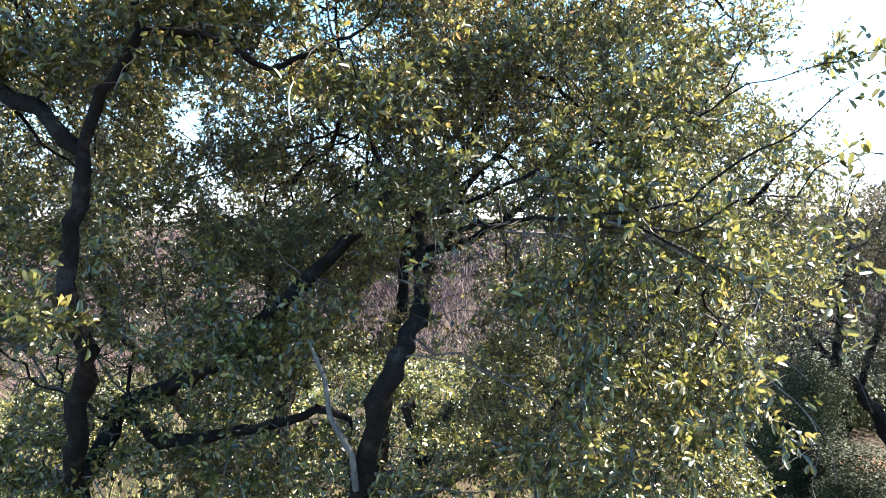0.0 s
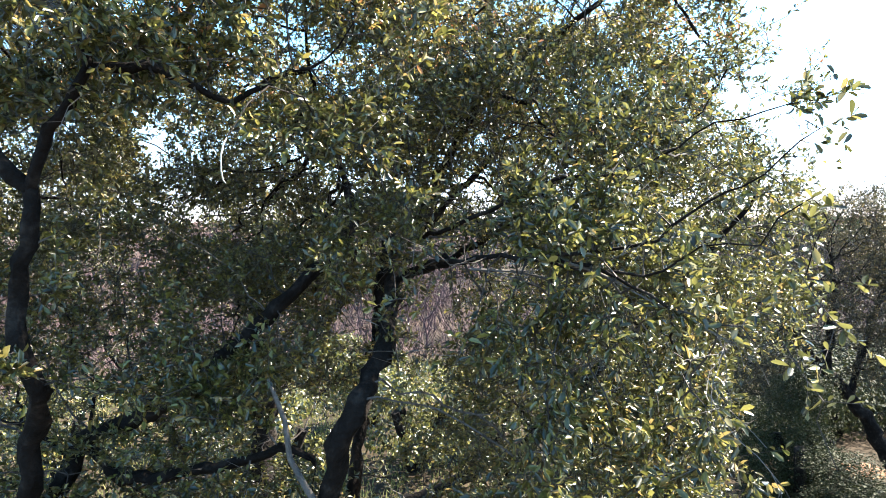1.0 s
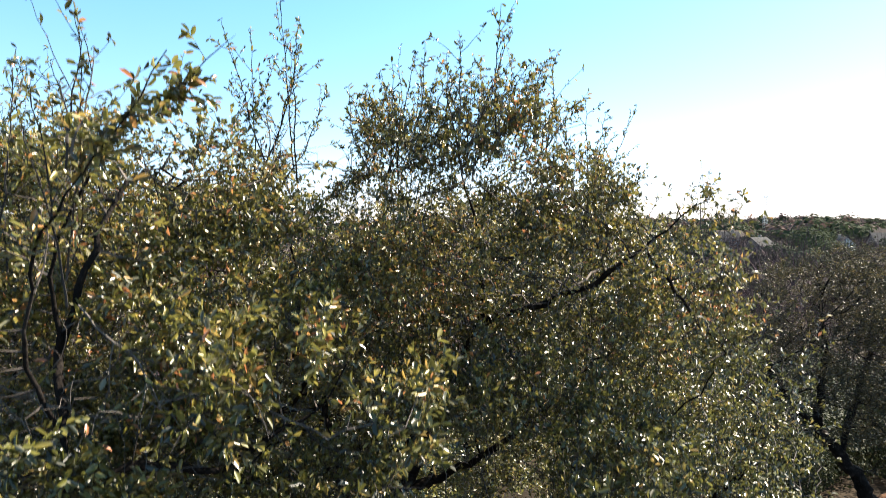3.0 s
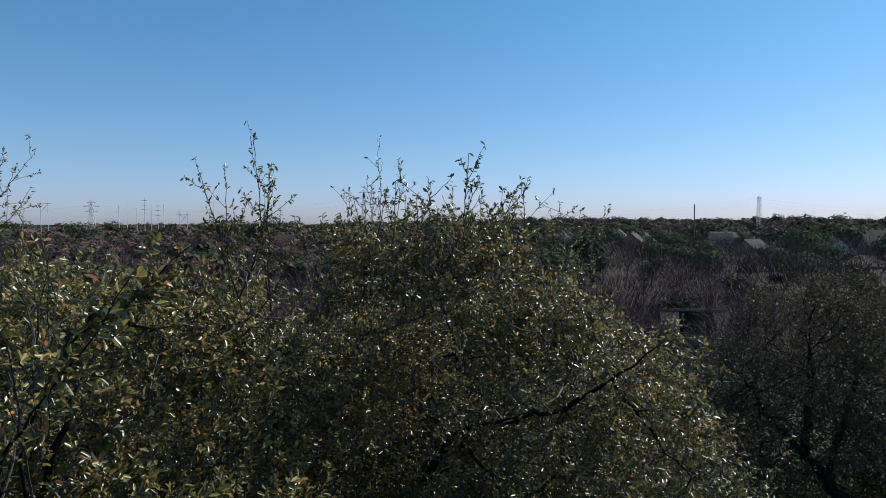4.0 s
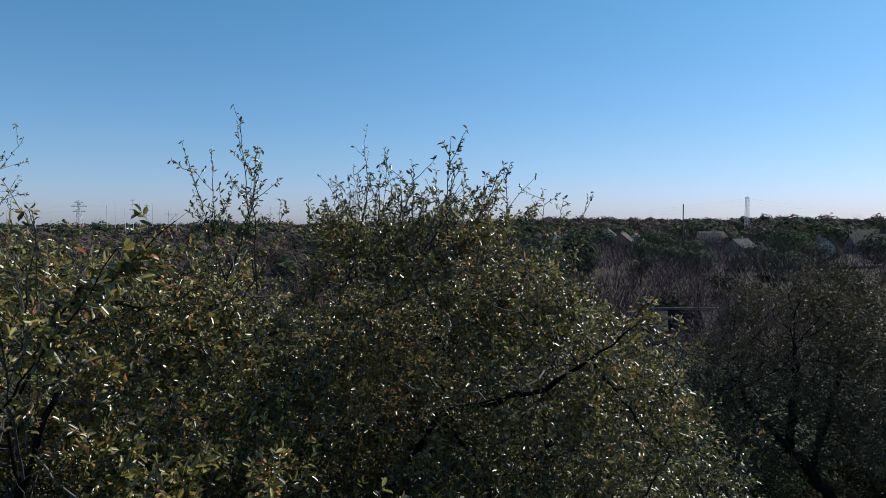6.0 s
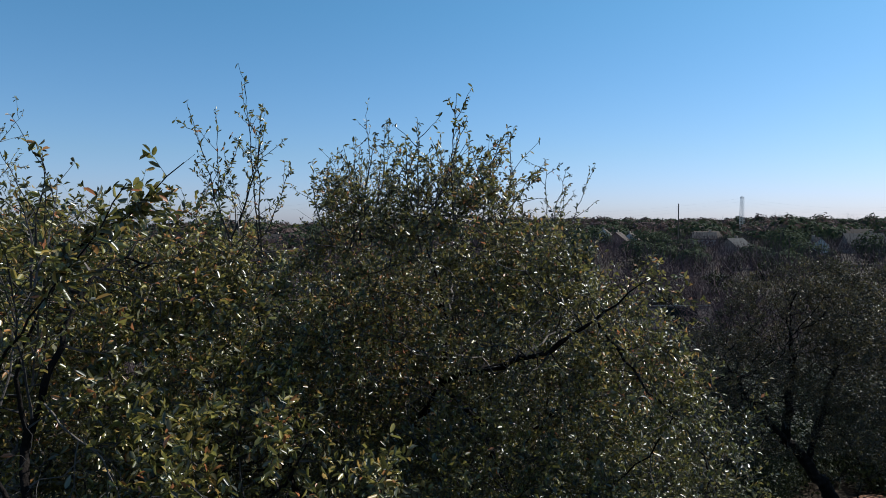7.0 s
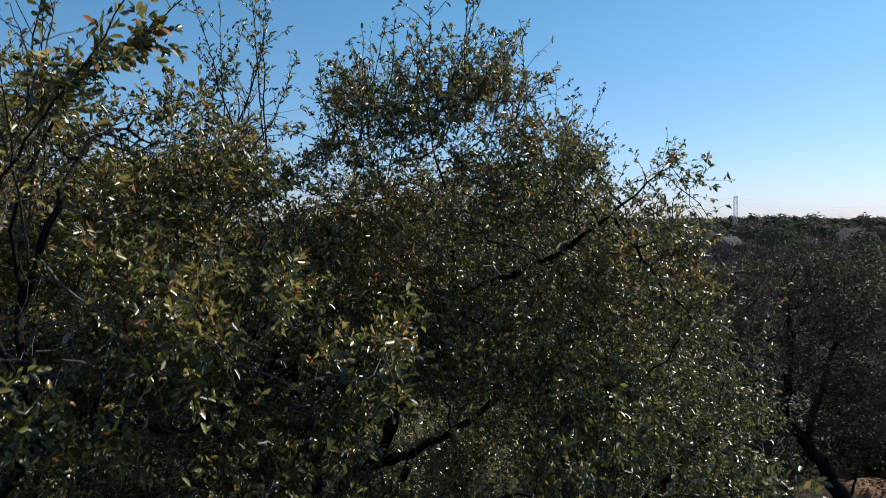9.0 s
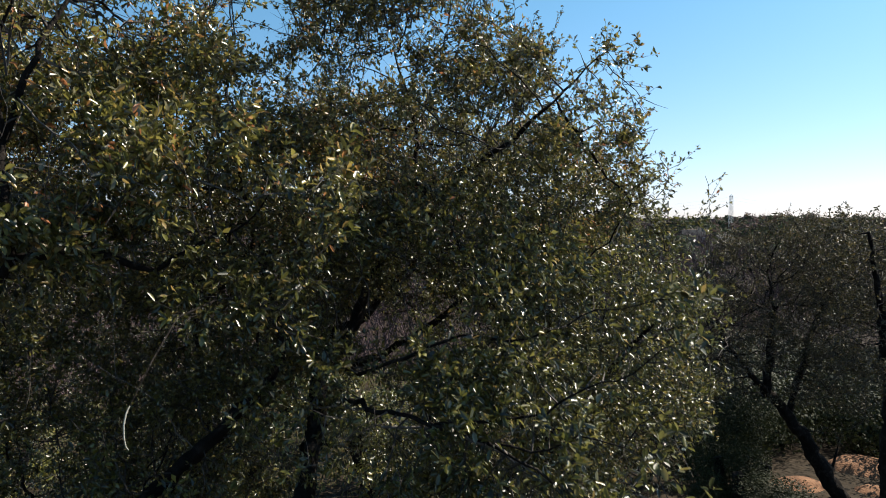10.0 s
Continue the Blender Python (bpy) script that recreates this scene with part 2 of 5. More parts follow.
def grow(rng, limbs, points, step, reach, kill, wander=0.25, rise=0.1, rounds=220):
    """Branches that grow from the given limbs towards scattered points. Returns places, parents and the least radii of the nodes."""
    pos, par, least = [], [], []
    for polyline, r0, r1 in limbs:
        pts = [np.array(p, float) for p in polyline]
        if pos:
            d = [np.linalg.norm(p - pts[0]) for p in pos]
            last = int(np.argmin(d))
        else:
            pos.append(pts[0]), par.append(-1), least.append(r0)
            last = 0
        total = sum(np.linalg.norm(b - a) for a, b in zip(pts, pts[1:]))
        gone = 0.0
        ends = [pos[last], *pts[1:]]
        wob = np.zeros(3)
        for a, b in zip(ends, ends[1:]):
            long = np.linalg.norm(b - a)
            n = max(1, int(round(long / step)))
            for i in range(1, n + 1):
                gone += long / n
                wob = 0.6 * wob + rng.normal(0, 0.13 * step, 3)
                pos.append(a + (b - a) * i / n + wob), par.append(last)
                least.append(r0 + (r1 - r0) * min(1, gone / max(total, 1e-6)))
                last = len(pos) - 1
    P = np.array(pos)
    near = np.full(len(points), 1e9)
    who = np.zeros(len(points), int)
    alive = np.ones(len(points), bool)

    def meet(new_at, base):
        idx = np.nonzero(alive)[0]
        for s in range(0, len(new_at), 64):
            d = np.linalg.norm(points[idx, None] - new_at[None, s : s + 64], axis=2)
            k = d.argmin(1)
            dd = d[np.arange(len(idx)), k]
            better = dd < near[idx]
            near[idx[better]] = dd[better]
            who[idx[better]] = base + s + k[better]

    meet(P, 0)
    heading = {}
    for _ in range(rounds):
        use = np.nonzero(alive & (near < reach))[0]
        if not len(use):
            use = np.nonzero(alive)[0]
            if not len(use):
                break
            use = use[near[use].argsort()[:3]]
        pull = np.zeros((len(P), 3))
        np.add.at(pull, who[use], unit(points[use] - P[who[use]]))
        grown = np.unique(who[use])
        way = unit(pull[grown] + 1e-6)
        way = unit(way + rng.normal(0, wander, way.shape) + (0, 0, rise))
        fresh = P[grown] + way * step * rng.uniform(0.8, 1.2, (len(grown), 1))
        base = len(P)
        P = np.concatenate([P, fresh])
        par.extend(grown.tolist())
        least.extend([0.0] * len(grown))
        meet(fresh, base)
        alive &= near > kill
        if len(P) > 60000:
            break
    return P, np.array(par), np.array(least)


def thickness(par, least, tip, power):
    n = len(par)
    acc = np.zeros(n)
    kids = np.zeros(n, int)
    for i in range(n - 1, 0, -1):
        if acc[i] == 0:
            acc[i] = tip**power
        kids[par[i]] += 1
        acc[par[i]] += acc[i]
    if acc[0] == 0:
        acc[0] = tip**power
    return np.maximum(acc ** (1 / power), least), kids


def tubes(chains, P, R, sides, knots=0.0, rng=None):
    """One array of rings for many chains of nodes."""
    V, F, base = [], [], 0
    for c in chains:
        p, r = P[c], R[c].copy()
        t = np.gradient(p, axis=0)
        t = unit(t)
        ref = np.array([0.31, 0.87, 0.21])
        u = unit(np.cross(t, ref))
        w = np.cross(t, u)
        a = np.arange(sides) * 2 * np.pi / sides
        rr = r[:, None]
        if knots:
            rr = rr * (1 + rng.normal(0, knots, (len(c), sides)))
        else:
            rr = np.repeat(rr, sides, 1)
        ring = p[:, None] + rr[:, :, None] * (np.cos(a)[None, :, None] * u[:, None] + np.sin(a)[None, :, None] * w[:, None])
        V.append(ring.reshape(-1, 3))
        k = np.arange(len(c) - 1)[:, None] * sides + np.arange(sides)[None]
        k2 = np.arange(len(c) - 1)[:, None] * sides + (np.arange(sides)[None] + 1) % sides
        F.append(base + np.stack([k, k2, k2 + sides, k + sides], -1).reshape(-1, 4))
        base += len(c) * sides
    return np.concatenate(V), np.concatenate(F)


def chains_of(par, R):
    """Splits a tree into chains that follow the thickest child."""
    n = len(par)
    best = np.full(n, -1)
    for i in range(1, n):
        p = par[i]
        if best[p] < 0 or R[i] > R[best[p]]:
            best[p] = i
    out = []
    for i in range(n):
        if i == 0 or best[par[i]] != i:
            c = [] if i == 0 else [par[i]]
            k = i
            while k >= 0:
                c.append(k)
                k = best[k]
            if len(c) > 1:
                out.append(np.array(c))
    return out


# a leaf lies along +x: base, blunt tip, rims raised either side of the midrib
LEAF_SHAPE = np.array([(0, 0, 0), (0.36, -0.19, 0.1), (0.76, -0.19, 0.06), (1.0, 0, -0.1), (0.76, 0.19, 0.06), (0.36, 0.19, 0.1)])
LEAF_FACES = np.array([(0, 1, 2), (0, 2, 3), (0, 3, 4), (0, 4, 5)])
LEAF_SMALL = np.array([(0, 0, 0), (0.58, 0.24, 0.13), (0.58, -0.24, 0.13), (1.0, 0, -0.08)])
LEAF_SMALL_FACES = np.array([(0, 3, 1), (0, 2, 3)])


# openings through the crowns: two ends and the radius at each
CROWN_GAPS = [
    ((-1.23, 2.2, 8.8), (-3.26, 7.0, 9.28), 0.1, 0.3),
    ((-0.55, 2.6, 8.16), (-1.15, 7.0, 7.53), 0.1, 0.26),
    ((-0.24, 2.3, 8.14), (-0.34, 7.0, 7.35), 0.1, 0.28),
    ((-0.79, 2.2, 7.78), (-2.03, 7.0, 6.2), 0.12, 0.3),
    ((-0.42, 2.2, 7.84), (-0.65, 4.5, 7.15), 0.1, 0.2),
    ((-0.09, 2.2, 8.68), (0.09, 7.0, 8.95), 0.08, 0.2),
    ((-0.68, 2.3, 10.15), (-1.05, 5.0, 10.25), 0.1, 0.18),
    ((-0.16, 2.0, 8.9), (-0.4, 7.0, 7.75), 0.11, 0.36),
    ((0.16, 2.1, 8.95), (0.3, 4.0, 8.35), 0.1, 0.2),
]


def in_gap(pts):
    """Which of the points lie in an opening."""
    hit = np.zeros(len(pts), bool)
    for a, b, r0, r1 in CROWN_GAPS:
        a, b = np.array(a), np.array(b)
        k = np.clip(((pts - a) @ (b - a)) / ((b - a) @ (b - a)), -0.35, 1.2)
        ragged = 1 + 0.55 * patchy(pts, 0.22, 21) + 0.25 * patchy(pts, 0.07, 22)
        hit |= np.linalg.norm(pts - a - k[:, None] * (b - a), axis=1) < (r0 + (r1 - r0) * k) * ragged
    return hit


def leaf_frames(rng, at, way, droop=0.15, flat=0.6):
    """Turns for leaves that stand off a twig, with their faces mostly turned to the sky."""
    x = unit(way + rng.normal(0, 0.45, way.shape) - (0, 0, droop))
    up = unit(np.array((0, 0, 1.0)) * flat + rng.normal(0, 0.7, way.shape))
    y = unit(np.cross(up, x))
    z = np.cross(x, y)
    return np.stack([x, y, z], 1)


def leaf_mesh(name, at, turn, size, width, material, shape=LEAF_SHAPE, faces=LEAF_FACES):
    s = shape[None] * np.stack([size, size * width, size], -1)[:, None]
    v = at[:, None] + np.einsum("nki,nij->nkj", s, turn)
    f = faces[None] + (np.arange(len(at)) * len(shape))[:, None, None]
    return mesh_from(name, v.reshape(-1, 3), f.reshape(-1, 3), material, True)


def sprigs(rng, P, par, R, thin, per_node, length, leaves, patch, tips=None, bare=0.14):
    """Leafy shoots on the thin nodes, bunched in tufts, with a rosette of leaves at each end: returns shoot ends and leaf places."""
    nodes = np.nonzero((R < thin) & (par >= 0))[0]
    share = np.clip(0.45 + 1.5 * patchy(P[nodes], patch, 4) + 0.6 * patchy(P[nodes], patch * 0.35, 14), 0.03, 1.2)
    if tips is not None:
        d = np.min(np.linalg.norm(P[nodes][:, None] - tips[None], axis=2), 1)
        share = np.where(d < 0.12, 0.16, share)
    nodes = rng.choice(nodes, int(len(nodes) * per_node), p=share / share.sum())
    way = unit(P[nodes] - P[par[nodes]])
    way = unit(way + rng.normal(0, 0.65, way.shape) + (0, 0, 0.25))
    long = length * rng.uniform(0.45, 1.3, len(nodes))
    a = P[nodes]
    b = a + way * long[:, None]
    m = (a + b) / 2
    at, lw = [], []
    leafy = rng.random(len(nodes)) > bare
    rosette = max(2, leaves // 3)
    for i in range(leaves):
        if i < rosette:
            f = rng.uniform(0.9, 1.0, len(nodes))[:, None]
            out = 0.75
        else:
            f = np.clip((i - rosette + 0.8 + rng.uniform(-0.4, 0.4, len(nodes))) / (leaves - rosette), 0, 1)[:, None]
            out = 0.95
        q = a + (b - a) * f
        keep = leafy & (rng.random(len(nodes)) > 0.15)
        d = unit(way * (0.5 + 0.5 * f) + unit(rng.normal(size=way.shape)) * out)
        at.append(q[keep]), lw.append(d[keep])
    return (a, m, b), np.concatenate(at), np.concatenate(lw)


def shoots_mesh(name, abm, r, material):
    a, m, b = abm
    n = len(a)
    t = unit(b - a)
    u = unit(np.cross(t, np.array([0.3, 0.8, 0.2]) + 0.6 * np.sin(np.arange(n)[:, None] * np.array([1.7, 2.9, 4.3]))))
    v = np.stack([a - u * r, a + u * r, b + u * r * 0.4, b - u * r * 0.4], 1).reshape(-1, 3)
    return mesh_from(name, v, np.arange(n * 4).reshape(-1, 4), material)


def wand_fans(rng, fans, o):
    """Upright shoots that fan out of the crown, each with short side twigs and leaves set along it; returns stems and leaf places."""
    P, par, R, at, way = [], [], [], [], []

    def stem(a, b, bow, r0, r1, from_node=-1):
        n = max(3, int(np.linalg.norm(b - a) / 0.035))
        ids = []
        wob = np.cumsum(rng.normal(0, 0.0045, (n + 1, 3)), 0)
        for i in range(n + 1):
            k = i / n
            P.append(a + (b - a) * k + bow * (k - k * k) + wob[i] * min(1, 3 * k)), R.append(r0 + (r1 - r0) * k)
            par.append(ids[-1] if ids else from_node)
            ids.append(len(P) - 1)
        return ids

    def leaves(ids, from_k, gap):
        for i, j in zip(ids[:-1], ids[1:]):
            if i < ids[0] + from_k * len(ids) or rng.random() < 0.12:
                continue
            d = unit(P[j] - P[i])
            for _ in range(rng.poisson(np.linalg.norm(P[j] - P[i]) / gap)):
                at.append(P[i] + (P[j] - P[i]) * rng.random())
                way.append(unit(d * rng.uniform(0.5, 1.2) + unit(rng.normal(size=3)) * 0.8))
        for _ in range(int(rng.integers(1, 4))):
            at.append(P[ids[-1]])
            way.append(unit(P[ids[-1]] - P[ids[-2]] + rng.normal(0, 0.5, 3)))

    for foot, tips, spare, sparse in fans:
        foot = np.array(foot) - o
        goals = []
        for t in tips:
            t = np.array(t) - o
            goals.append((t, 1.0))
            for _ in range(spare):
                goals.append((t + rng.normal(0, 1, 3) * (0.1, 0.18, 0.04) - (0, 0, rng.uniform(0.1, 0.42)), 0.75))
        for t, k in goals:
            a = foot + rng.normal(0, 0.06, 3) + (t - foot) * (0.3, 0.3, 0.0) * rng.uniform(0, 1)
            flat = (t - a) * (1, 1, 0)
            main = stem(a, t, flat * rng.uniform(0.0, 0.5) + rng.normal(0, 0.07, 3), 0.0046 * k, 0.0011)
            leaves(main, rng.uniform(0.15, 0.35), 0.014 * sparse)
            turn_by, turned = 2.4, rng.uniform(0, 6.28)
            for n, i in enumerate(main[len(main) // 8:-2]):
                if rng.random() < 0.42:
                    d = unit(P[i] - P[par[i]])
                    u = unit(np.cross(d, (0.3, 0.8, 0.1)))
                    turned += turn_by + rng.normal(0, 0.5)
                    out = u * math.cos(turned) + np.cross(d, u) * math.sin(turned)
                    d = unit(d + out * rng.uniform(0.7, 1.5))
                    long = rng.uniform(0.06, 0.27) * (1.15 - 0.8 * n / len(main))
                    side = stem(P[i], P[i] + d * long + (0, 0, 0.2 * long), out * 0.1 * long, 0.0018, 0.0008, i)
                    leaves(side, 0.2, 0.011 * sparse)
    P, par, R = np.array(P), np.array(par), np.array(R)
    chains, run = [], [0]
    for i in range(1, len(P)):
        if par[i] == i - 1:
            run.append(i)
        else:
            chains.append(run)
            run = [i]
    chains.append(run)
    v, f = tubes([c for c in chains if len(c) > 1], P, R, 4)
    return v, f, np.array(at), np.array(way)


def oak(seed, place, limbs, clumps, label, density=760, step=0.07, reach=0.5, kill=0.085, leaf=0.0285, shoots=3.9, shoot=0.12, leaves=11, gaps=-0.55, gap_size=0.5, tip=0.0016, thick_limb=0.022, leaf_mat=None, tips=None, vigour=0.0, singles=None, small=False, grey=(), knots=0.2, rise=0.1, wands=()):
    """An oak: trunk, limbs, fine branches, shoots and leaves under one Empty at its foot."""
    rng = np.random.default_rng(seed)
    thing = tagged(new("oak_tree"), label, "tree")
    thing.location = place
    o = np.array(place)
    pts = cloud(rng, clumps, density, gaps, gap_size)
    if tips is not None:
        pts = np.concatenate([pts, tips])
    pts = pts[~in_gap(pts)]
    P, par, least = grow(rng, limbs, pts, step, reach, kill, rise=rise)
    R, kids = thickness(par, least, tip, 2.25)
    R = np.where(least > 0, np.minimum(R, least * 1.15), R)
    for i in range(1, len(R)):
        R[i] = min(R[i], R[par[i]] * 1.02)
    chains = chains_of(par, R)
    P = P - o
    thick = [c for c in chains if R[c[1]] > thick_limb]
    thin = [c for c in chains if R[c[1]] <= thick_limb]
    for n, c in enumerate(sorted(thick, key=lambda c: -R[c[1]])):
        r = R.copy()
        if n:
            r[c[0]] = R[c[1]] * 1.15
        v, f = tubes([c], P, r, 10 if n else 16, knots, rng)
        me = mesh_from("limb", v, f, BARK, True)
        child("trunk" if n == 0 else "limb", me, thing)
    Rt = np.minimum(R, thick_limb)
    mid = [c for c in thin if R[c[1]] > 0.006]
    fine = [c for c in thin if R[c[1]] <= 0.006]
    if mid:
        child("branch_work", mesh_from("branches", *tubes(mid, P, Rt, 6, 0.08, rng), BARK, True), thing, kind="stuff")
    if fine:
        child("twig_work", mesh_from("fine_branches", *tubes(fine, P, np.minimum(R, 0.006), 3), TWIG, False), thing, kind="stuff")
    stiff = (least > 0) & (rng.random(len(R)) < 0.35)
    abm, at, way = sprigs(rng, P, par, np.where(stiff, 1.0, R), tip * 3.2, shoots, shoot, leaves, gap_size * 0.6, None if tips is None else tips - o)
    child("shoot_work", shoots_mesh("shoots", abm, tip * 0.75, TWIG), thing, kind="stuff")
    open_air = ~in_gap(at + o)
    at, way = at[open_air], way[open_air]
    if not small:  # deep behind, fewer and larger leaves do
        stay = (at + o)[:, 1] - 3.6 < rng.exponential(0.35, len(at))
        stay |= rng.random(len(at)) < 0.45
        at, way = at[stay], way[stay]
    size = leaf * rng.uniform(0.55, 1.2, len(at))
    if not small:
        size *= np.where((at + o)[:, 1] > 3.9, 1.4, 1.0)
    if vigour:
        size *= 1 + vigour * np.clip(2.9 - (at + o)[:, 1], 0, 1)
    turn = leaf_frames(rng, at, way)
    if wands:
        v, fc, wat, wway = wand_fans(rng, wands, o)
        child("shoot_fan", mesh_from("shoot_fan", v, fc, TWIG), thing, "slim upright grey twigs", kind="stuff")
        wsize = leaf * rng.uniform(0.5, 1.1, len(wat))
        child("shoot_leaves", leaf_mesh("shoot_leaves", wat, leaf_frames(rng, wat, wway), wsize, rng.uniform(0.7, 1.0, len(wat)), leaf_mat or LEAF), thing, kind="stuff")
    keep = np.ones(len(at), bool)
    if singles:
        lo, hi, count = singles
        w = at + o
        inside = np.nonzero(np.all((w > lo) & (w < hi), axis=1))[0]
        pick = inside[np.argsort(w[inside, 1])][:count]
        keep[pick] = False
        templates = [single_leaf(k) for k in range(4)]
        for k, i in enumerate(pick):
            ob = child("leaf", templates[k % 4], thing)
            m = Matrix(turn[i].T.tolist()).to_4x4()
            ob.matrix_local = Matrix.Translation(at[i]) @ m @ Matrix.Diagonal((size[i], size[i], size[i], 1))
    wide = rng.uniform(0.7, 1.1, len(at))
    far = (at + o)[:, 1] > (-99 if small else 2.2)
    # leaves below this ragged height take the shade-darkened tones
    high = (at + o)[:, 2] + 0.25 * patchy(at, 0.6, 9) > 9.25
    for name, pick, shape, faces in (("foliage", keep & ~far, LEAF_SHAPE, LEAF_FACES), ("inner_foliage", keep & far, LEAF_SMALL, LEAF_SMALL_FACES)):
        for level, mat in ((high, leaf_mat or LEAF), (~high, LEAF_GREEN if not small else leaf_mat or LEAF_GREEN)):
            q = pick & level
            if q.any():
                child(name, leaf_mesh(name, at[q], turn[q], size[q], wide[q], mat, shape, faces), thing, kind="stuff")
    return thing


def single_leaf(k):
    """One oak leaf of length 1: cupped blade with a wavy rim and a short stalk."""
    rng = np.random.default_rng(50 + k)
    V, F = [], []
    xs = np.array([0.0, 0.1, 0.3, 0.52, 0.74, 0.9, 1.0])
    hw = np.array([0.012, 0.06, 0.14, 0.19, 0.2, 0.13, 0.01]) * rng.uniform(0.9, 1.1, 7)
    for x, h in zip(xs, hw):
        z = -0.05 * x * x + rng.normal(0, 0.008)
        V += [(x, h, z + 0.28 * h), (x, 0, z - 0.01), (x, -h, z + 0.28 * h)]
    for i in range(6):
        a = i * 3
        F += [(a, a + 1, a + 4, a + 3), (a + 1, a + 2, a + 5, a + 4)]
    return mesh_from("leaf", np.array(V), np.array(F), LEAF_ONE, True)


# ---- the land ----
def height(x, y):
    """A low hill under the oaks, a shallow valley, and a far wooded rise to the right."""
    d = np.hypot(x, y)
    h = 3.2 * np.exp(-((d / 34.0) ** 2))
    h = h + 9.0 / (1 + np.exp(-(y - 620 + 0.0 * x) / 70.0)) / (1 + np.exp(-(x + 40) / 90.0))
    h = h + 0.35 * np.sin(x * 0.11 + 1.3) * np.sin(y * 0.09) * np.clip(d / 30, 0, 1)
    return h


def land():
    r = np.concatenate([np.linspace(0, 40, 41), 40 * 1.09 ** np.arange(1, 56)])
    a = np.linspace(0, 2 * np.pi, 145)[:-1]
    X, Y = r[:, None] * np.cos(a), r[:, None] * np.sin(a)
    Z = height(X, Y)
    v = np.stack([X, Y, Z], -1).reshape(-1, 3)
    n = len(a)
    i, j = np.meshgrid(np.arange(len(r) - 1), np.arange(n), indexing="ij")
    k = (j + 1) % n
    f = np.stack([i * n + j, (i + 1) * n + j, (i + 1) * n + k, i * n + k], -1).reshape(-1, 4)
    return tagged(new("ground", mesh_from("ground", v, f, GROUND, True)), "dry winter grass and bare earth over gently rolling land", "ground", kind="structure")


land()


def h_at(x, y):
    return float(height(np.array(float(x)), np.array(float(y))))


# the two oaks right before the camera
G0 = h_at(-0.6, 3.4)
TRUNK = [(-0.7, 3.3, G0 - 0.1), (-0.75, 3.1, G0 + 1.5), (-0.85, 2.8, 5.6), (-0.74, 2.5, 6.9), (-0.65, 2.3, 7.47), (-0.58, 2.2, 7.75), (-0.49, 2.2, 7.91), (-0.42, 2.5, 8.09), (-0.45, 2.9, 8.29), (-0.48, 3.2, 8.47)]
MAIN_LIMBS = [
    (TRUNK, 0.083, 0.026),
    ([(-0.48, 3.2, 8.47), (-0.32, 3.5, 8.55), (-0.25, 3.7, 8.85), (-0.12, 3.7, 9.08), (0.0, 3.6, 9.29), (0.03, 3.6, 9.6), (-0.1, 3.5, 10.2)], 0.036, 0.003),
    ([(0.0, 3.6, 9.29), (0.3, 3.3, 9.46), (0.52, 3.05, 9.58), (0.7, 2.9, 9.76), (0.92, 2.75, 9.97)], 0.021, 0.0015),
    ([(0.0, 3.6, 9.29), (0.19, 3.3, 9.16), (0.29, 3.0, 8.98), (0.41, 2.7, 8.73)], 0.014, 0.003),
    ([(-0.45, 2.9, 8.29), (-0.2, 2.5, 8.4), (0.11, 2.1, 8.42), (0.28, 1.95, 8.4), (0.45, 1.9, 8.34), (0.63, 1.85, 8.24)], 0.013, 0.003),
    ([(-0.75, 3.1, G0 + 1.5), (-0.2, 3.8, 6.4), (0.35, 3.7, 7.4), (0.9, 3.5, 8.0), (1.3, 3.3, 8.6)], 0.07, 0.012),
    ([(-0.85, 2.8, 5.6), (-0.7, 3.6, 7.4), (-0.6, 4.0, 8.33), (-0.5, 4.0, 8.47), (-0.29, 4.0, 8.56), (0.1, 4.3, 9.0)], 0.05, 0.014),
    ([(-0.6, 4.0, 8.2), (-0.22, 4.0, 8.29), (0.09, 3.9, 8.49), (0.6, 3.9, 8.9)], 0.03, 0.01),
    ([(-0.48, 3.2, 8.47), (-0.22, 2.6, 8.5), (0.22, 2.4, 8.71), (0.46, 2.2, 8.72), (0.68, 2.0, 8.86), (0.93, 1.9, 8.92)], 0.012, 0.0015),
    ([(0.11, 2.1, 8.42), (0.48, 2.05, 8.48), (0.6, 1.9, 8.59), (0.75, 1.75, 8.72), (0.83, 1.7, 8.8)], 0.008, 0.0015),
    ([(0.11, 2.1, 8.42), (0.43, 1.95, 8.39), (0.57, 1.8, 8.46), (0.68, 1.7, 8.49), (0.77, 1.65, 8.61)], 0.007, 0.0015),
    ([(0.7, 2.9, 9.76), (0.9, 3.0, 9.52), (1.07, 3.0, 9.31), (1.25, 3.1, 9.14)], 0.008, 0.0015),
]
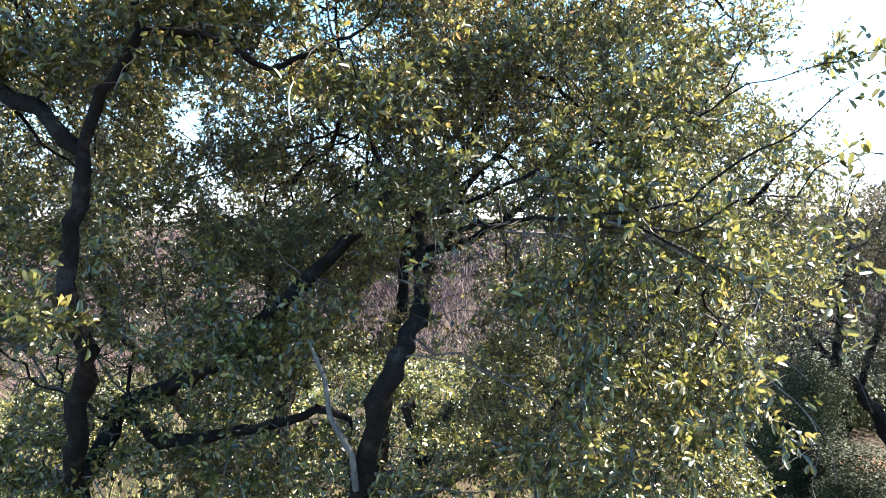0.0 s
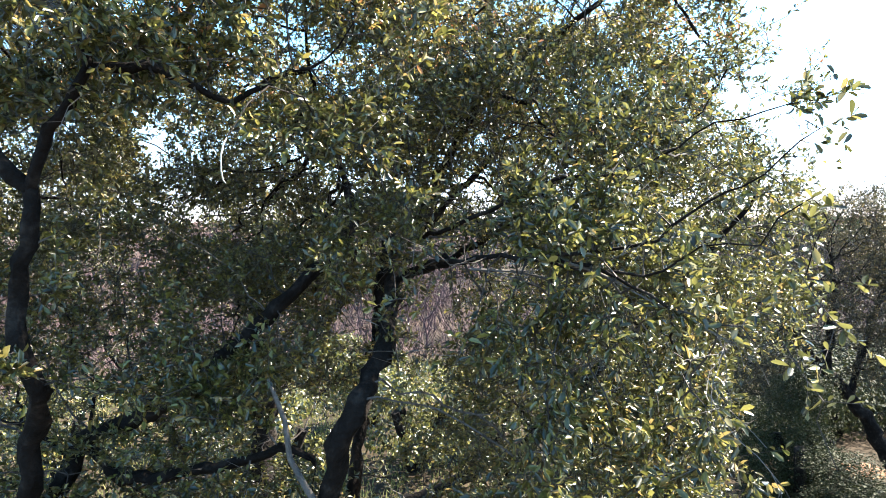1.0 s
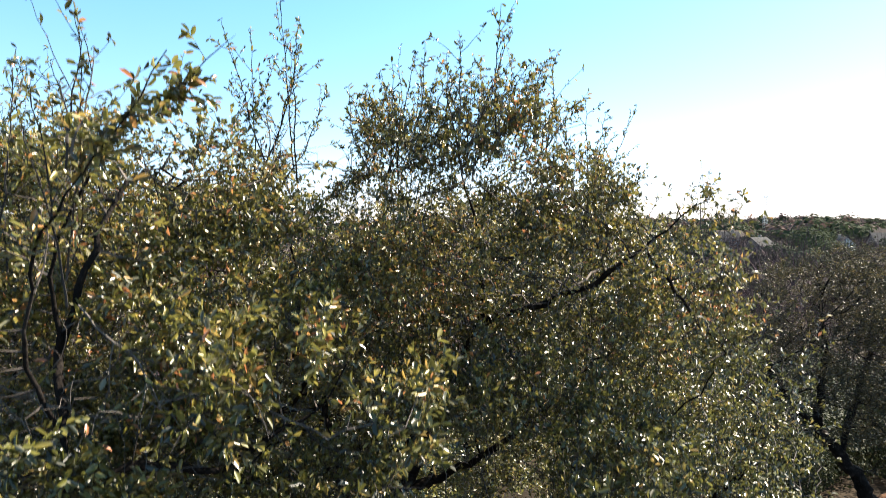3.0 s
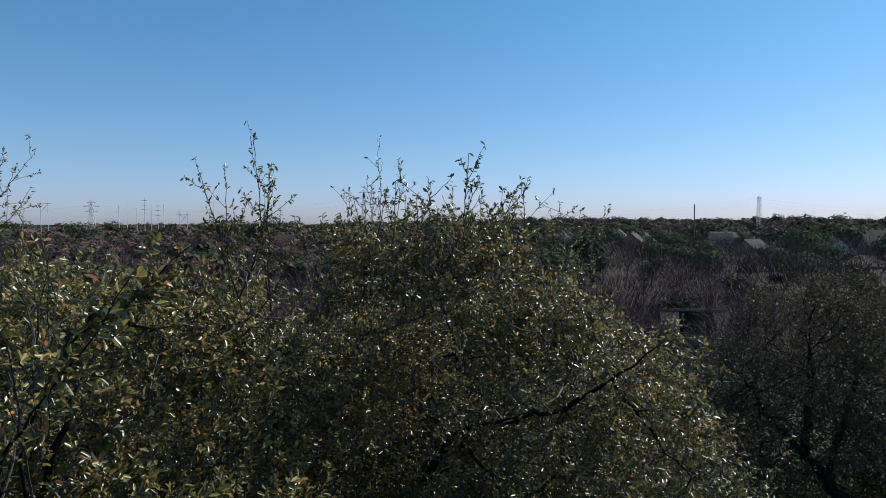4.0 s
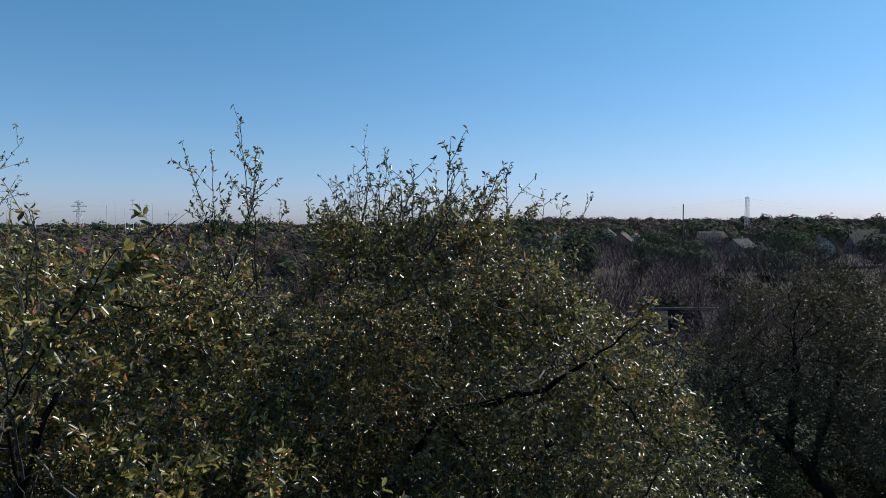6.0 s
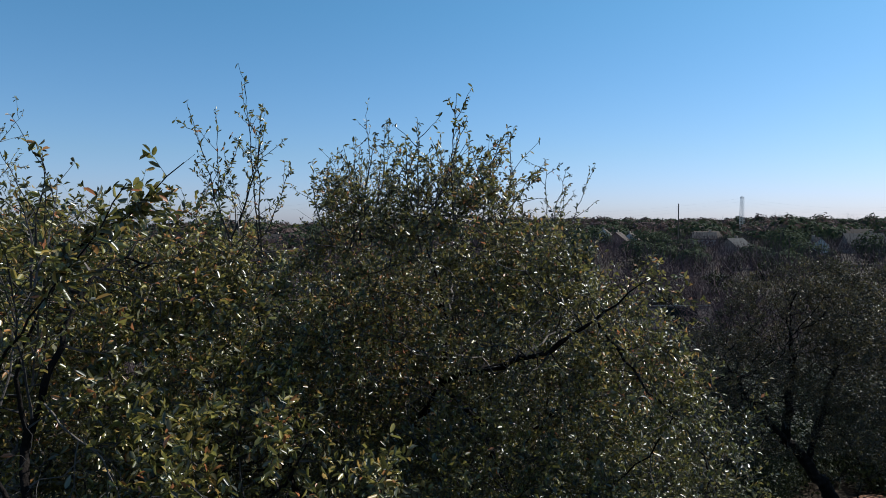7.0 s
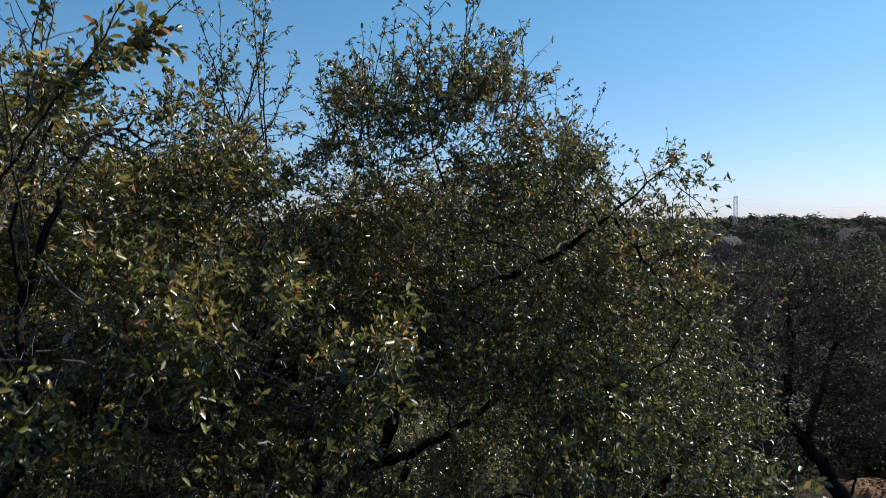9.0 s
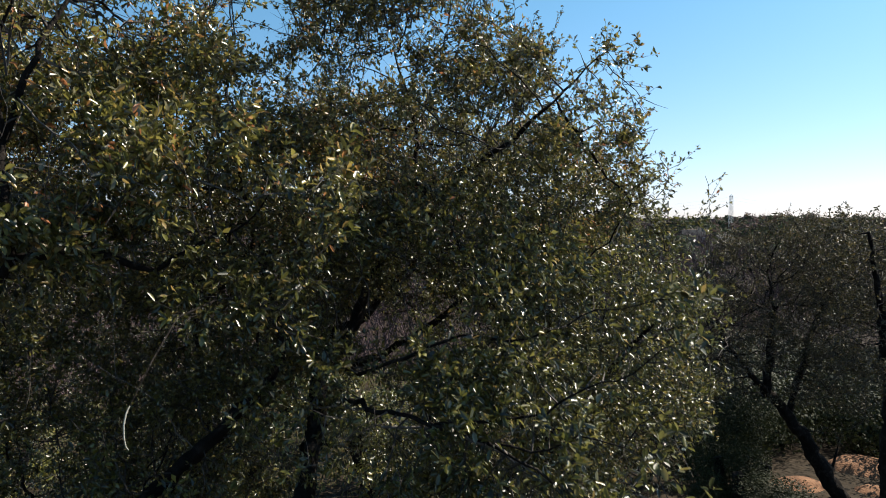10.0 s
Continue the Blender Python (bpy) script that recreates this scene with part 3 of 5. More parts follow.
MAIN_CLUMPS = [
    ((0.45, 3.1, 9.72), (0.35, 0.35, 0.26), 1.6), ((0.85, 2.9, 9.68), (0.4, 0.28, 0.21), 1.7), ((-0.15, 3.1, 10.32), (0.5, 0.4, 0.2), 1.7), ((0.0, 3.1, 10.42), (0.3, 0.3, 0.13), 1.2), ((-0.15, 3.05, 9.98), (0.6, 0.4, 0.2), 2.2), ((0.35, 3.15, 9.98), (0.4, 0.4, 0.22), 2.0), ((0.1, 3.0, 9.8), (0.5, 0.4, 0.2), 1.6), ((0.3, 3.2, 10.3), (0.25, 0.3, 0.18), 1.4), ((-0.1, 2.95, 9.25), (0.5, 0.4, 0.35), 1.3), ((-0.5, 2.7, 8.95), (0.4, 0.35, 0.28), 1.0), ((-0.3, 3.3, 10.18), (0.45, 0.4, 0.24), 1.5),
    ((0.05, 3.1, 10.22), (0.45, 0.35, 0.2), 1.5), ((-0.4, 3.2, 10.12), (0.3, 0.35, 0.2), 1.5), ((0.42, 3.2, 10.1), (0.3, 0.35, 0.2), 1.2),
    ((-0.05, 3.0, 10.1), (0.5, 0.4, 0.25), 1.6), ((-0.52, 3.1, 9.85), (0.35, 0.4, 0.28), 2.0),
    ((-0.2, 3.45, 9.82), (0.55, 0.75, 0.55), 1.7),
    ((0.22, 3.5, 9.8), (0.52, 0.75, 0.55), 1.7),
    ((0.78, 3.1, 9.45), (0.6, 0.6, 0.38), 1.0), ((0.66, 2.75, 9.6), (0.4, 0.3, 0.28), 0.8),
    ((0.5, 2.5, 8.62), (0.48, 0.6, 0.45), 0.7),
    ((1.0, 3.4, 8.45), (0.68, 0.9, 0.65), 1.0), ((0.98, 2.95, 9.62), (0.28, 0.3, 0.2), 0.9), ((1.2, 3.05, 9.35), (0.25, 0.3, 0.16), 0.8),
    ((0.1, 2.5, 8.5), (0.6, 0.6, 0.3), 0.75),
    ((0.35, 2.3, 7.8), (0.52, 0.45, 0.45), 0.9),
    ((0.45, 3.3, 7.3), (0.8, 0.9, 0.7), 0.8),
    ((-0.1, 4.7, 9.1), (0.9, 0.7, 0.8), 0.8),
    ((0.2, 3.0, 9.0), (0.7, 0.5, 0.4), 0.9),
    ((-0.1, 2.4, 7.15), (0.6, 0.4, 0.2), 0.4), ((0.15, 2.05, 8.3), (0.55, 0.25, 0.25), 0.9), ((-0.35, 2.2, 8.35), (0.3, 0.25, 0.28), 0.8), ((0.35, 2.05, 7.75), (0.5, 0.25, 0.35), 0.8),
]
# tall leafy shoots that stand out of the crown
def reaching(tips, lean=0.3, long=0.75):
    """Points up each shoot, from inside the crown to its tip."""
    r = np.random.default_rng(5)
    out = []
    for x, y, z in tips:
        a, b = r.uniform(-lean, lean, 2)
        for k in np.arange(0, 1.001, 0.06 / long):
            out.append((x - a * (1 - k) + r.normal(0, 0.012), y - b * (1 - k) * 0.5 + r.normal(0, 0.012), z - long * (1 - k)))
    return np.array(out)


MAIN_TIPS = reaching([(1.03, 2.93, 10.1), (1.0, 2.6, 9.95), (0.5, 2.78, 10.0), (1.59, 3.26, 9.47), (1.2, 2.89, 9.46), (0.77, 2.74, 9.97), (0.84, 1.74, 8.92), (0.7, 1.52, 8.61)])
MAIN_WANDS = [  # foot of a fan of shoots, the tips of its shoots, lesser shoots to each, spacing of leaves
    ((-0.12, 2.95, 10.15), [(0.04, 2.7, 10.73), (-0.09, 2.72, 10.69), (0.08, 2.7, 10.66), (-0.18, 2.85, 10.6), (0.02, 3.1, 10.6), (0.16, 2.9, 10.55)], 1, 1.0),
    ((0.2, 3.2, 10.2), [(0.36, 3.24, 10.74), (0.28, 3.1, 10.62), (0.38, 3.3, 10.5), (0.24, 3.0, 10.52)], 1, 1.0),
    ((0.45, 3.8, 9.7), [(0.91, 4.14, 10.58), (0.82, 4.1, 10.56), (0.62, 3.9, 10.55), (0.7, 3.7, 10.3), (0.6, 3.3, 10.15), (0.85, 2.9, 9.95)], 1, 1.1),
    ((-0.42, 3.15, 10.12), [(-0.28, 2.85, 10.65), (-0.33, 2.9, 10.62), (-0.39, 2.95, 10.57), (-0.48, 3.1, 10.54), (-0.6, 3.1, 10.52), (-0.64, 3.2, 10.48)], 1, 1.1),
    ((-0.45, 4.1, 9.9), [(-0.5, 4.39, 10.97), (-0.55, 4.3, 10.8), (-0.3, 4.3, 10.75)], 1, 1.1),
]
MAIN_CLUMPS += [
    ((-0.3, 4.4, 9.4), (0.7, 0.8, 0.7), 0.9), ((0.6, 4.4, 9.3), (0.9, 0.9, 0.7), 0.9), ((1.3, 4.2, 8.4), (0.8, 1.0, 0.9), 0.8),
    ((-0.15, 3.2, 9.4), (0.9, 0.6, 0.5), 1.0), ((0.3, 4.0, 8.9), (1.0, 0.8, 0.6), 0.8), ((0.2, 5.2, 8.0), (1.3, 0.8, 1.0), 0.5),
]
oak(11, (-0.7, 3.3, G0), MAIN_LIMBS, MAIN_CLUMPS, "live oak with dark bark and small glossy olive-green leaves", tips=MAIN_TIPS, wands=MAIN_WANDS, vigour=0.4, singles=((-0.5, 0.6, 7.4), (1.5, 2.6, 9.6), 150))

G1 = h_at(-2.0, 2.9)
LEFT_LIMBS = [
    ([(-2.1, 3.0, G1 - 0.1), (-2.05, 2.8, G1 + 2.0), (-1.94, 2.5, 7.13), (-1.76, 2.32, 7.75), (-1.64, 2.2, 7.98), (-1.67, 2.15, 8.13), (-1.69, 2.15, 8.29), (-1.6, 2.1, 8.47), (-1.6, 2.1, 8.66), (-1.51, 2.05, 8.79), (-1.36, 2.0, 8.99), (-1.31, 2.0, 9.06), (-1.34, 2.0, 9.21), (-1.42, 2.1, 9.45), (-1.3, 2.3, 10.0)], 0.078, 0.007),
    ([(-1.6, 2.1, 8.66), (-1.7, 2.1, 8.78), (-1.92, 2.2, 8.9), (-2.33, 2.4, 9.12), (-2.6, 3.2, 9.8)], 0.034, 0.01),
    ([(-1.31, 2.0, 9.06), (-1.18, 2.1, 9.07), (-1.08, 2.2, 9.03), (-0.97, 2.3, 9.0), (-0.7, 2.4, 9.15)], 0.02, 0.008),
    ([(-1.94, 2.5, 7.13), (-1.86, 2.82, 7.56), (-1.38, 2.7, 7.77), (-1.07, 2.62, 8.03), (-0.89, 2.57, 8.19), (-0.75, 2.6, 8.34), (-0.64, 2.65, 8.43)], 0.042, 0.019),
    ([(-0.64, 2.65, 8.43), (-0.6, 2.75, 8.55), (-0.7, 3.1, 8.75), (-0.9, 3.4, 9.2), (-0.95, 3.2, 9.9)], 0.018, 0.004),
    ([(-1.34, 2.0, 9.21), (-1.4, 1.85, 9.5), (-1.3, 1.8, 9.8), (-1.09, 1.75, 10.06), (-0.9, 1.72, 10.33)], 0.008, 0.0016),
    ([(-1.42, 2.1, 9.45), (-1.42, 2.05, 9.7), (-1.35, 2.0, 9.87), (-1.16, 1.97, 10.13), (-0.92, 1.97, 10.29), (-0.81, 1.97, 10.38)], 0.008, 0.0015),
    ([(-1.86, 2.82, 7.56), (-1.6, 2.7, 7.42), (-1.37, 2.6, 7.45), (-1.13, 2.55, 7.54), (-0.86, 2.5, 7.65), (-0.7, 2.45, 7.6)], 0.03, 0.014),
]
LEFT_CLUMPS = [
    ((-1.1, 2.9, 10.08), (0.5, 0.4, 0.22), 1.6), ((-1.7, 2.6, 10.05), (0.5, 0.4, 0.2), 1.4),
    ((-0.55, 2.2, 8.9), (0.35, 0.2, 0.35), 1.0),
    ((-1.0, 2.8, 9.95), (0.45, 0.45, 0.3), 2.2), ((-1.5, 2.6, 9.93), (0.5, 0.5, 0.3), 2.2), ((-2.1, 2.9, 9.93), (0.55, 0.5, 0.3), 1.8),
    ((-1.0, 3.1, 9.75), (0.4, 0.6, 0.42), 1.0),
    ((-1.85, 2.8, 9.5), (0.75, 0.8, 0.55), 1.2),
    ((-1.5, 2.1, 9.25), (0.75, 0.45, 0.4), 0.9),
    ((-0.6, 2.15, 9.3), (0.5, 0.4, 0.25), 0.9),
    ((-1.6, 3.3, 8.3), (1.0, 0.8, 0.75), 1.0),
    ((-1.1, 3.2, 8.0), (0.6, 0.5, 0.5), 1.1),
    ((-1.5, 2.7, 7.35), (0.9, 0.5, 0.5), 1.2),
    ((-2.9, 4.2, 9.6), (0.6, 0.8, 0.5), 0.8), ((-1.2, 3.4, 9.85), (0.4, 0.45, 0.4), 1.1), ((-0.75, 3.5, 9.55), (0.4, 0.4, 0.42), 1.2),
    ((-1.1, 2.3, 7.95), (0.5, 0.22, 0.35), 0.4), ((-1.42, 1.55, 8.08), (0.12, 0.12, 0.12), 0.45),
    ((-2.6, 3.0, 8.2), (0.6, 0.9, 1.0), 0.8),
]
LEFT_TIPS = reaching([(-2.1, 2.8, 10.2), (-2.3, 3.2, 10.3), (-1.9, 2.4, 10.0), (-1.5, 3.0, 10.2)])
LEFT_WANDS = [
    ((-0.96, 2.95, 10.08), [(-0.91, 2.9, 10.81), (-1.16, 2.9, 10.75), (-1.05, 2.95, 10.75), (-0.83, 2.9, 10.72), (-0.86, 3.0, 10.65), (-0.78, 2.95, 10.61), (-0.7, 3.0, 10.54), (-1.08, 3.0, 10.45), (-1.22, 3.0, 10.38)], 0, 1.0),
    ((-1.12, 1.77, 10.03), [(-1.07, 1.74, 10.34), (-1.17, 1.8, 10.42), (-1.24, 1.78, 10.3)], 0, 1.7),
    ((-1.3, 1.85, 9.75), [(-1.16, 1.82, 10.4), (-1.27, 1.75, 10.3), (-1.4, 1.9, 10.35), (-1.5, 2.0, 10.3)], 1, 1.2),
    ((-3.3, 4.4, 10.35), [(-2.83, 4.43, 10.96), (-2.84, 4.4, 10.74), (-2.98, 4.4, 10.92)], 0, 0.8),
    ((-1.75, 2.5, 9.6), [(-1.59, 2.4, 10.33), (-1.7, 2.5, 10.4), (-1.95, 2.6, 10.3), (-2.1, 2.7, 10.3)], 1, 1.3),
    ((-2.4, 3.4, 9.8), [(-2.35, 2.9, 10.4), (-2.5, 3.4, 10.45), (-2.83, 4.3, 10.55)], 0, 1.2),
]
LEFT_CLUMPS += [((-0.95, 2.95, 10.15), (0.32, 0.3, 0.2), 1.3), ((-0.95, 3.0, 9.78), (0.5, 0.5, 0.3), 1.7), ((-0.7, 3.5, 9.65), (0.4, 0.4, 0.35), 1.5), ((-1.35, 3.3, 9.72), (0.5, 0.5, 0.3), 1.5), ((-1.9, 4.0, 9.3), (1.0, 0.9, 0.8), 0.9), ((-1.2, 4.3, 8.8), (1.0, 0.9, 0.9), 0.8), ((-3.0, 4.0, 9.2), (0.8, 1.2, 1.0), 0.7), ((-1.3, 2.6, 9.6), (0.7, 0.5, 0.35), 0.5), ((-2.6, 3.4, 9.85), (0.6, 0.8, 0.4), 0.7)]
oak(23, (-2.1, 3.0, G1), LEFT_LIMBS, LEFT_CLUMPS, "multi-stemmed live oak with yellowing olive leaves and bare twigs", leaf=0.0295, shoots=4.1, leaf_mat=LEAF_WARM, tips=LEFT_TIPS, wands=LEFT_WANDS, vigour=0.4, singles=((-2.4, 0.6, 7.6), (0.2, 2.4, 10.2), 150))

# the oak down the slope, with a leaning trunk
G2 = h_at(10.15, 14.9)
oak(31, (10.15, 14.9, G2), [
    ([(10.15, 14.9, G2 - 0.1), (9.75, 14.8, 2.9), (9.3, 14.75, 3.7), (8.65, 14.7, 4.6), (8.15, 14.7, 5.2), (8.1, 14.6, 6.2), (8.1, 14.5, 7.2)], 0.19, 0.05),
    ([(9.65, 14.8, 3.05), (9.83, 14.9, 3.35), (9.95, 14.9, 3.7)], 0.045, 0.02),
    ([(8.65, 14.7, 4.6), (9.1, 14.9, 6.0), (9.6, 15.0, 7.4)], 0.08, 0.035),
    ([(8.15, 14.7, 5.2), (7.0, 14.2, 6.3), (6.4, 13.9, 7.0)], 0.065, 0.03),
], [
    ((8.7, 14.4, 7.9), (2.3, 1.8, 1.5), 1.0), ((6.8, 14.1, 6.7), (1.6, 1.6, 1.4), 1.0), ((10.7, 15.0, 7.7), (1.9, 1.7, 1.5), 1.0), ((8.4, 13.9, 6.6), (2.1, 1.1, 0.9), 0.9), ((8.0, 13.8, 5.85), (2.0, 0.9, 0.7), 1.0), ((9.8, 14.4, 5.7), (1.5, 1.0, 0.9), 1.0), ((11.2, 15.3, 6.1), (1.2, 0.8, 0.9), 0.9), ((11.7, 16.2, 7.5), (1.6, 1.0, 1.3), 0.9),
    ((6.7, 14.5, 5.4), (1.5, 1.4, 1.1), 1.0), ((13.0, 16.6, 8.0), (1.4, 1.0, 1.0), 0.8),
], "broad live oak with a leaning dark trunk and grey-green crown", density=150, step=0.17, reach=1.4, kill=0.17, leaf=0.05, shoots=3.0, shoot=0.24, leaves=13, gaps=-0.5, gap_size=1.1, tip=0.0035, thick_limb=0.045, leaf_mat=LEAF_GREY, small=True)

# a third oak close behind the first two, their shade darkened into its leaf colour
G3 = h_at(-2.4, 7.2)
oak(47, (-2.4, 7.2, G3), [
    ([(-2.4, 7.2, G3 - 0.1), (-2.5, 7.2, 5.0), (-2.3, 7.1, 6.6), (-2.4, 7.0, 8.2)], 0.22, 0.05),
    ([(-2.5, 7.2, 5.0), (-3.6, 7.2, 6.4), (-4.6, 7.3, 7.8)], 0.1, 0.03),
    ([(-2.5, 7.2, 4.6), (-0.8, 7.0, 5.4), (1.2, 6.6, 6.6), (2.0, 6.5, 7.6)], 0.11, 0.03),
    ([(-2.3, 7.1, 6.6), (-1.5, 7.2, 7.6), (-0.8, 7.3, 8.4)], 0.08, 0.02),
    ([(-1.5, 7.2, 7.6), (-1.0, 6.3, 8.5), (-0.6, 5.6, 9.3)], 0.05, 0.012),
], [
    ((-3.7, 7.0, 7.7), (2.2, 1.5, 1.6), 1.0), ((-1.4, 7.2, 8.55), (1.3, 1.1, 0.65), 1.0), ((0.3, 7.4, 8.8), (0.9, 0.9, 0.45), 0.9), ((1.5, 6.5, 8.0), (1.1, 1.1, 1.0), 1.0), ((1.7, 6.4, 6.6), (1.0, 1.0, 0.9), 0.8), ((-2.6, 6.6, 6.4), (1.4, 1.0, 0.9), 0.8), ((-5.6, 7.5, 8.4), (1.5, 1.4, 1.2), 0.8),
    ((-1.0, 5.6, 9.3), (1.0, 0.6, 0.6), 1.3), ((0.3, 5.5, 9.3), (1.0, 0.6, 0.55), 1.3), ((-2.6, 5.7, 9.2), (1.1, 0.6, 0.6), 1.2), ((-0.4, 5.6, 8.5), (1.6, 0.6, 0.6), 0.9), ((1.3, 5.6, 8.9), (0.8, 0.6, 0.6), 0.9),
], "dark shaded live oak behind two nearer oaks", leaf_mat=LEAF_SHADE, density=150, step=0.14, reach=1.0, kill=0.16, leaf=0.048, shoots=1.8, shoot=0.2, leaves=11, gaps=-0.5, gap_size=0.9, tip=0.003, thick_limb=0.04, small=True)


G4 = h_at(6.9, 9.0)
oak(61, (6.9, 9.0, G4), [
    ([(6.9, 9.0, G4 - 0.1), (6.9, 9.0, 4.6), (6.8, 8.9, 6.4), (6.5, 8.7, 8.0), (6.1, 8.5, 9.0)], 0.16, 0.02),
    ([(6.9, 9.0, 4.6), (7.6, 9.3, 6.4), (8.0, 9.5, 8.2)], 0.09, 0.03),
], [
    ((6.1, 8.5, 8.85), (0.62, 0.8, 0.5), 1.0), ((6.6, 8.7, 8.1), (0.95, 0.9, 0.8), 1.0), ((5.75, 8.2, 9.4), (0.28, 0.35, 0.2), 1.0), ((7.6, 9.2, 8.6), (1.1, 1.0, 1.0), 0.9), ((6.4, 8.6, 7.2), (0.7, 0.7, 0.6), 0.9),
], "olive-brown live oak beside a clearing with boulders", density=170, step=0.12, reach=0.9, kill=0.14, leaf=0.05, shoots=2.4, shoot=0.19, leaves=10, gaps=-0.5, gap_size=0.8, tip=0.0028, thick_limb=0.04, leaf_mat=LEAF_GREY, small=True)


def dead_spray(seed, place, count, long, label):
    """A tangle of thin, weathered, leafless twigs hanging from one dead branch."""
    r = np.random.default_rng(seed)
    thing = tagged(new("dead_branch"), label, "branch")
    thing.location = place
    P, par = [np.zeros(3)], [-1]
    way = unit(np.array((0.6, -0.25, -0.1)) + r.normal(0, 0.2, 3))
    for i in range(12):
        way = unit(way + r.normal(0, 0.16, 3) - (0, 0, 0.06))
        P.append(P[-1] + way * long / 12), par.append(i)
    for _ in range(count):
        k = int(r.integers(1, len(P)))
        d = unit(unit(P[k] - P[max(par[k], 0)] + 1e-6) + r.normal(0, 0.55, 3) - (0, 0, 0.1))
        for i in range(int(r.integers(3, 8))):
            P.append(P[k] + d * 0.05)
            par.append(k)
            k = len(P) - 1
            d = unit(d + r.normal(0, 0.28, 3) - (0, 0, 0.06))
    P, par = np.array(P), np.array(par)
    R, kids = thickness(par, np.zeros(len(par)), 0.0009, 2.3)
    cs = chains_of(par, R)
    child("stem", mesh_from("stem", *tubes(cs[:1], P, R, 5), DEADWOOD, True), thing)
    child("twig_work", mesh_from("twig_work", *tubes(cs[1:], P, np.minimum(R, 0.003), 3), DEADWOOD), thing, kind="stuff")


dead_spray(1, (-0.1, 2.25, 8.38), 80, 0.6, "weathered grey dead branch with a tangle of bare twigs")
dead_spray(2, (0.2, 2.0, 8.42), 70, 0.55, "weathered grey dead branch with a tangle of bare twigs")
dead_spray(4, (-1.95, 2.35, 9.3), 50, 0.5, "dead twigs hanging among yellowing oak leaves")
dead_spray(9, (-1.35, 2.1, 9.6), 30, 0.35, "dead twigs hanging among yellowing oak leaves")
dead_spray(12, (-1.75, 2.15, 9.35), 30, 0.4, "dead twigs hanging among yellowing oak leaves")
dead_spray(6, (-0.6, 2.7, 8.7), 50, 0.5, "weathered grey dead branch with a tangle of bare twigs")
snag = np.array([(-0.66, 2.26, 7.4), (-0.67, 2.25, 7.54), (-0.72, 2.25, 7.62), (-0.76, 2.27, 7.68), (-0.77, 2.27, 7.76), (-0.78, 2.28, 7.82), (-0.82, 2.3, 7.9), (-0.85, 2.3, 7.97)])
tagged(new("dead_branch", mesh_from("dead_branch", *tubes([np.arange(8)], snag, np.array([0.013, 0.012, 0.011, 0.0105, 0.01, 0.009, 0.008, 0.005]), 8, 0.08, np.random.default_rng(3)), DEADWOOD, True)), "pale weathered dead oak stem standing inside the crown", "branch")


# a straw-pale dry twig that hangs before the leaves from a thin side shoot
hung = tagged(new("dead_twig"), "straw-pale dry twig hanging before dark oak leaves", "twig")
hung.location = (-0.62, 2.1, 8.9)
side_shoot = np.array([(0.0, 0.0, 0.0), (0.02, -0.25, 0.02), (-0.01, -0.5, 0.0), (0.0, -0.7, -0.08), (-0.018, -0.79, -0.17)])
straw = np.array([(-0.018, -0.79, -0.17), (-0.022, -0.8, -0.185), (-0.024, -0.81, -0.21), (-0.024, -0.81, -0.24), (-0.02, -0.81, -0.262), (-0.014, -0.81, -0.27)])
child("side_shoot", mesh_from("side_shoot", *tubes([np.arange(5)], side_shoot, np.array([0.003, 0.0026, 0.0022, 0.0018, 0.0013]), 5), BARK, True), hung)
child("straw", mesh_from("straw", *tubes([np.arange(6)], straw, np.array([0.0012, 0.0017, 0.0018, 0.0017, 0.0014, 0.0008]), 5), STRAW, True), hung, "straw-pale dry stalk")


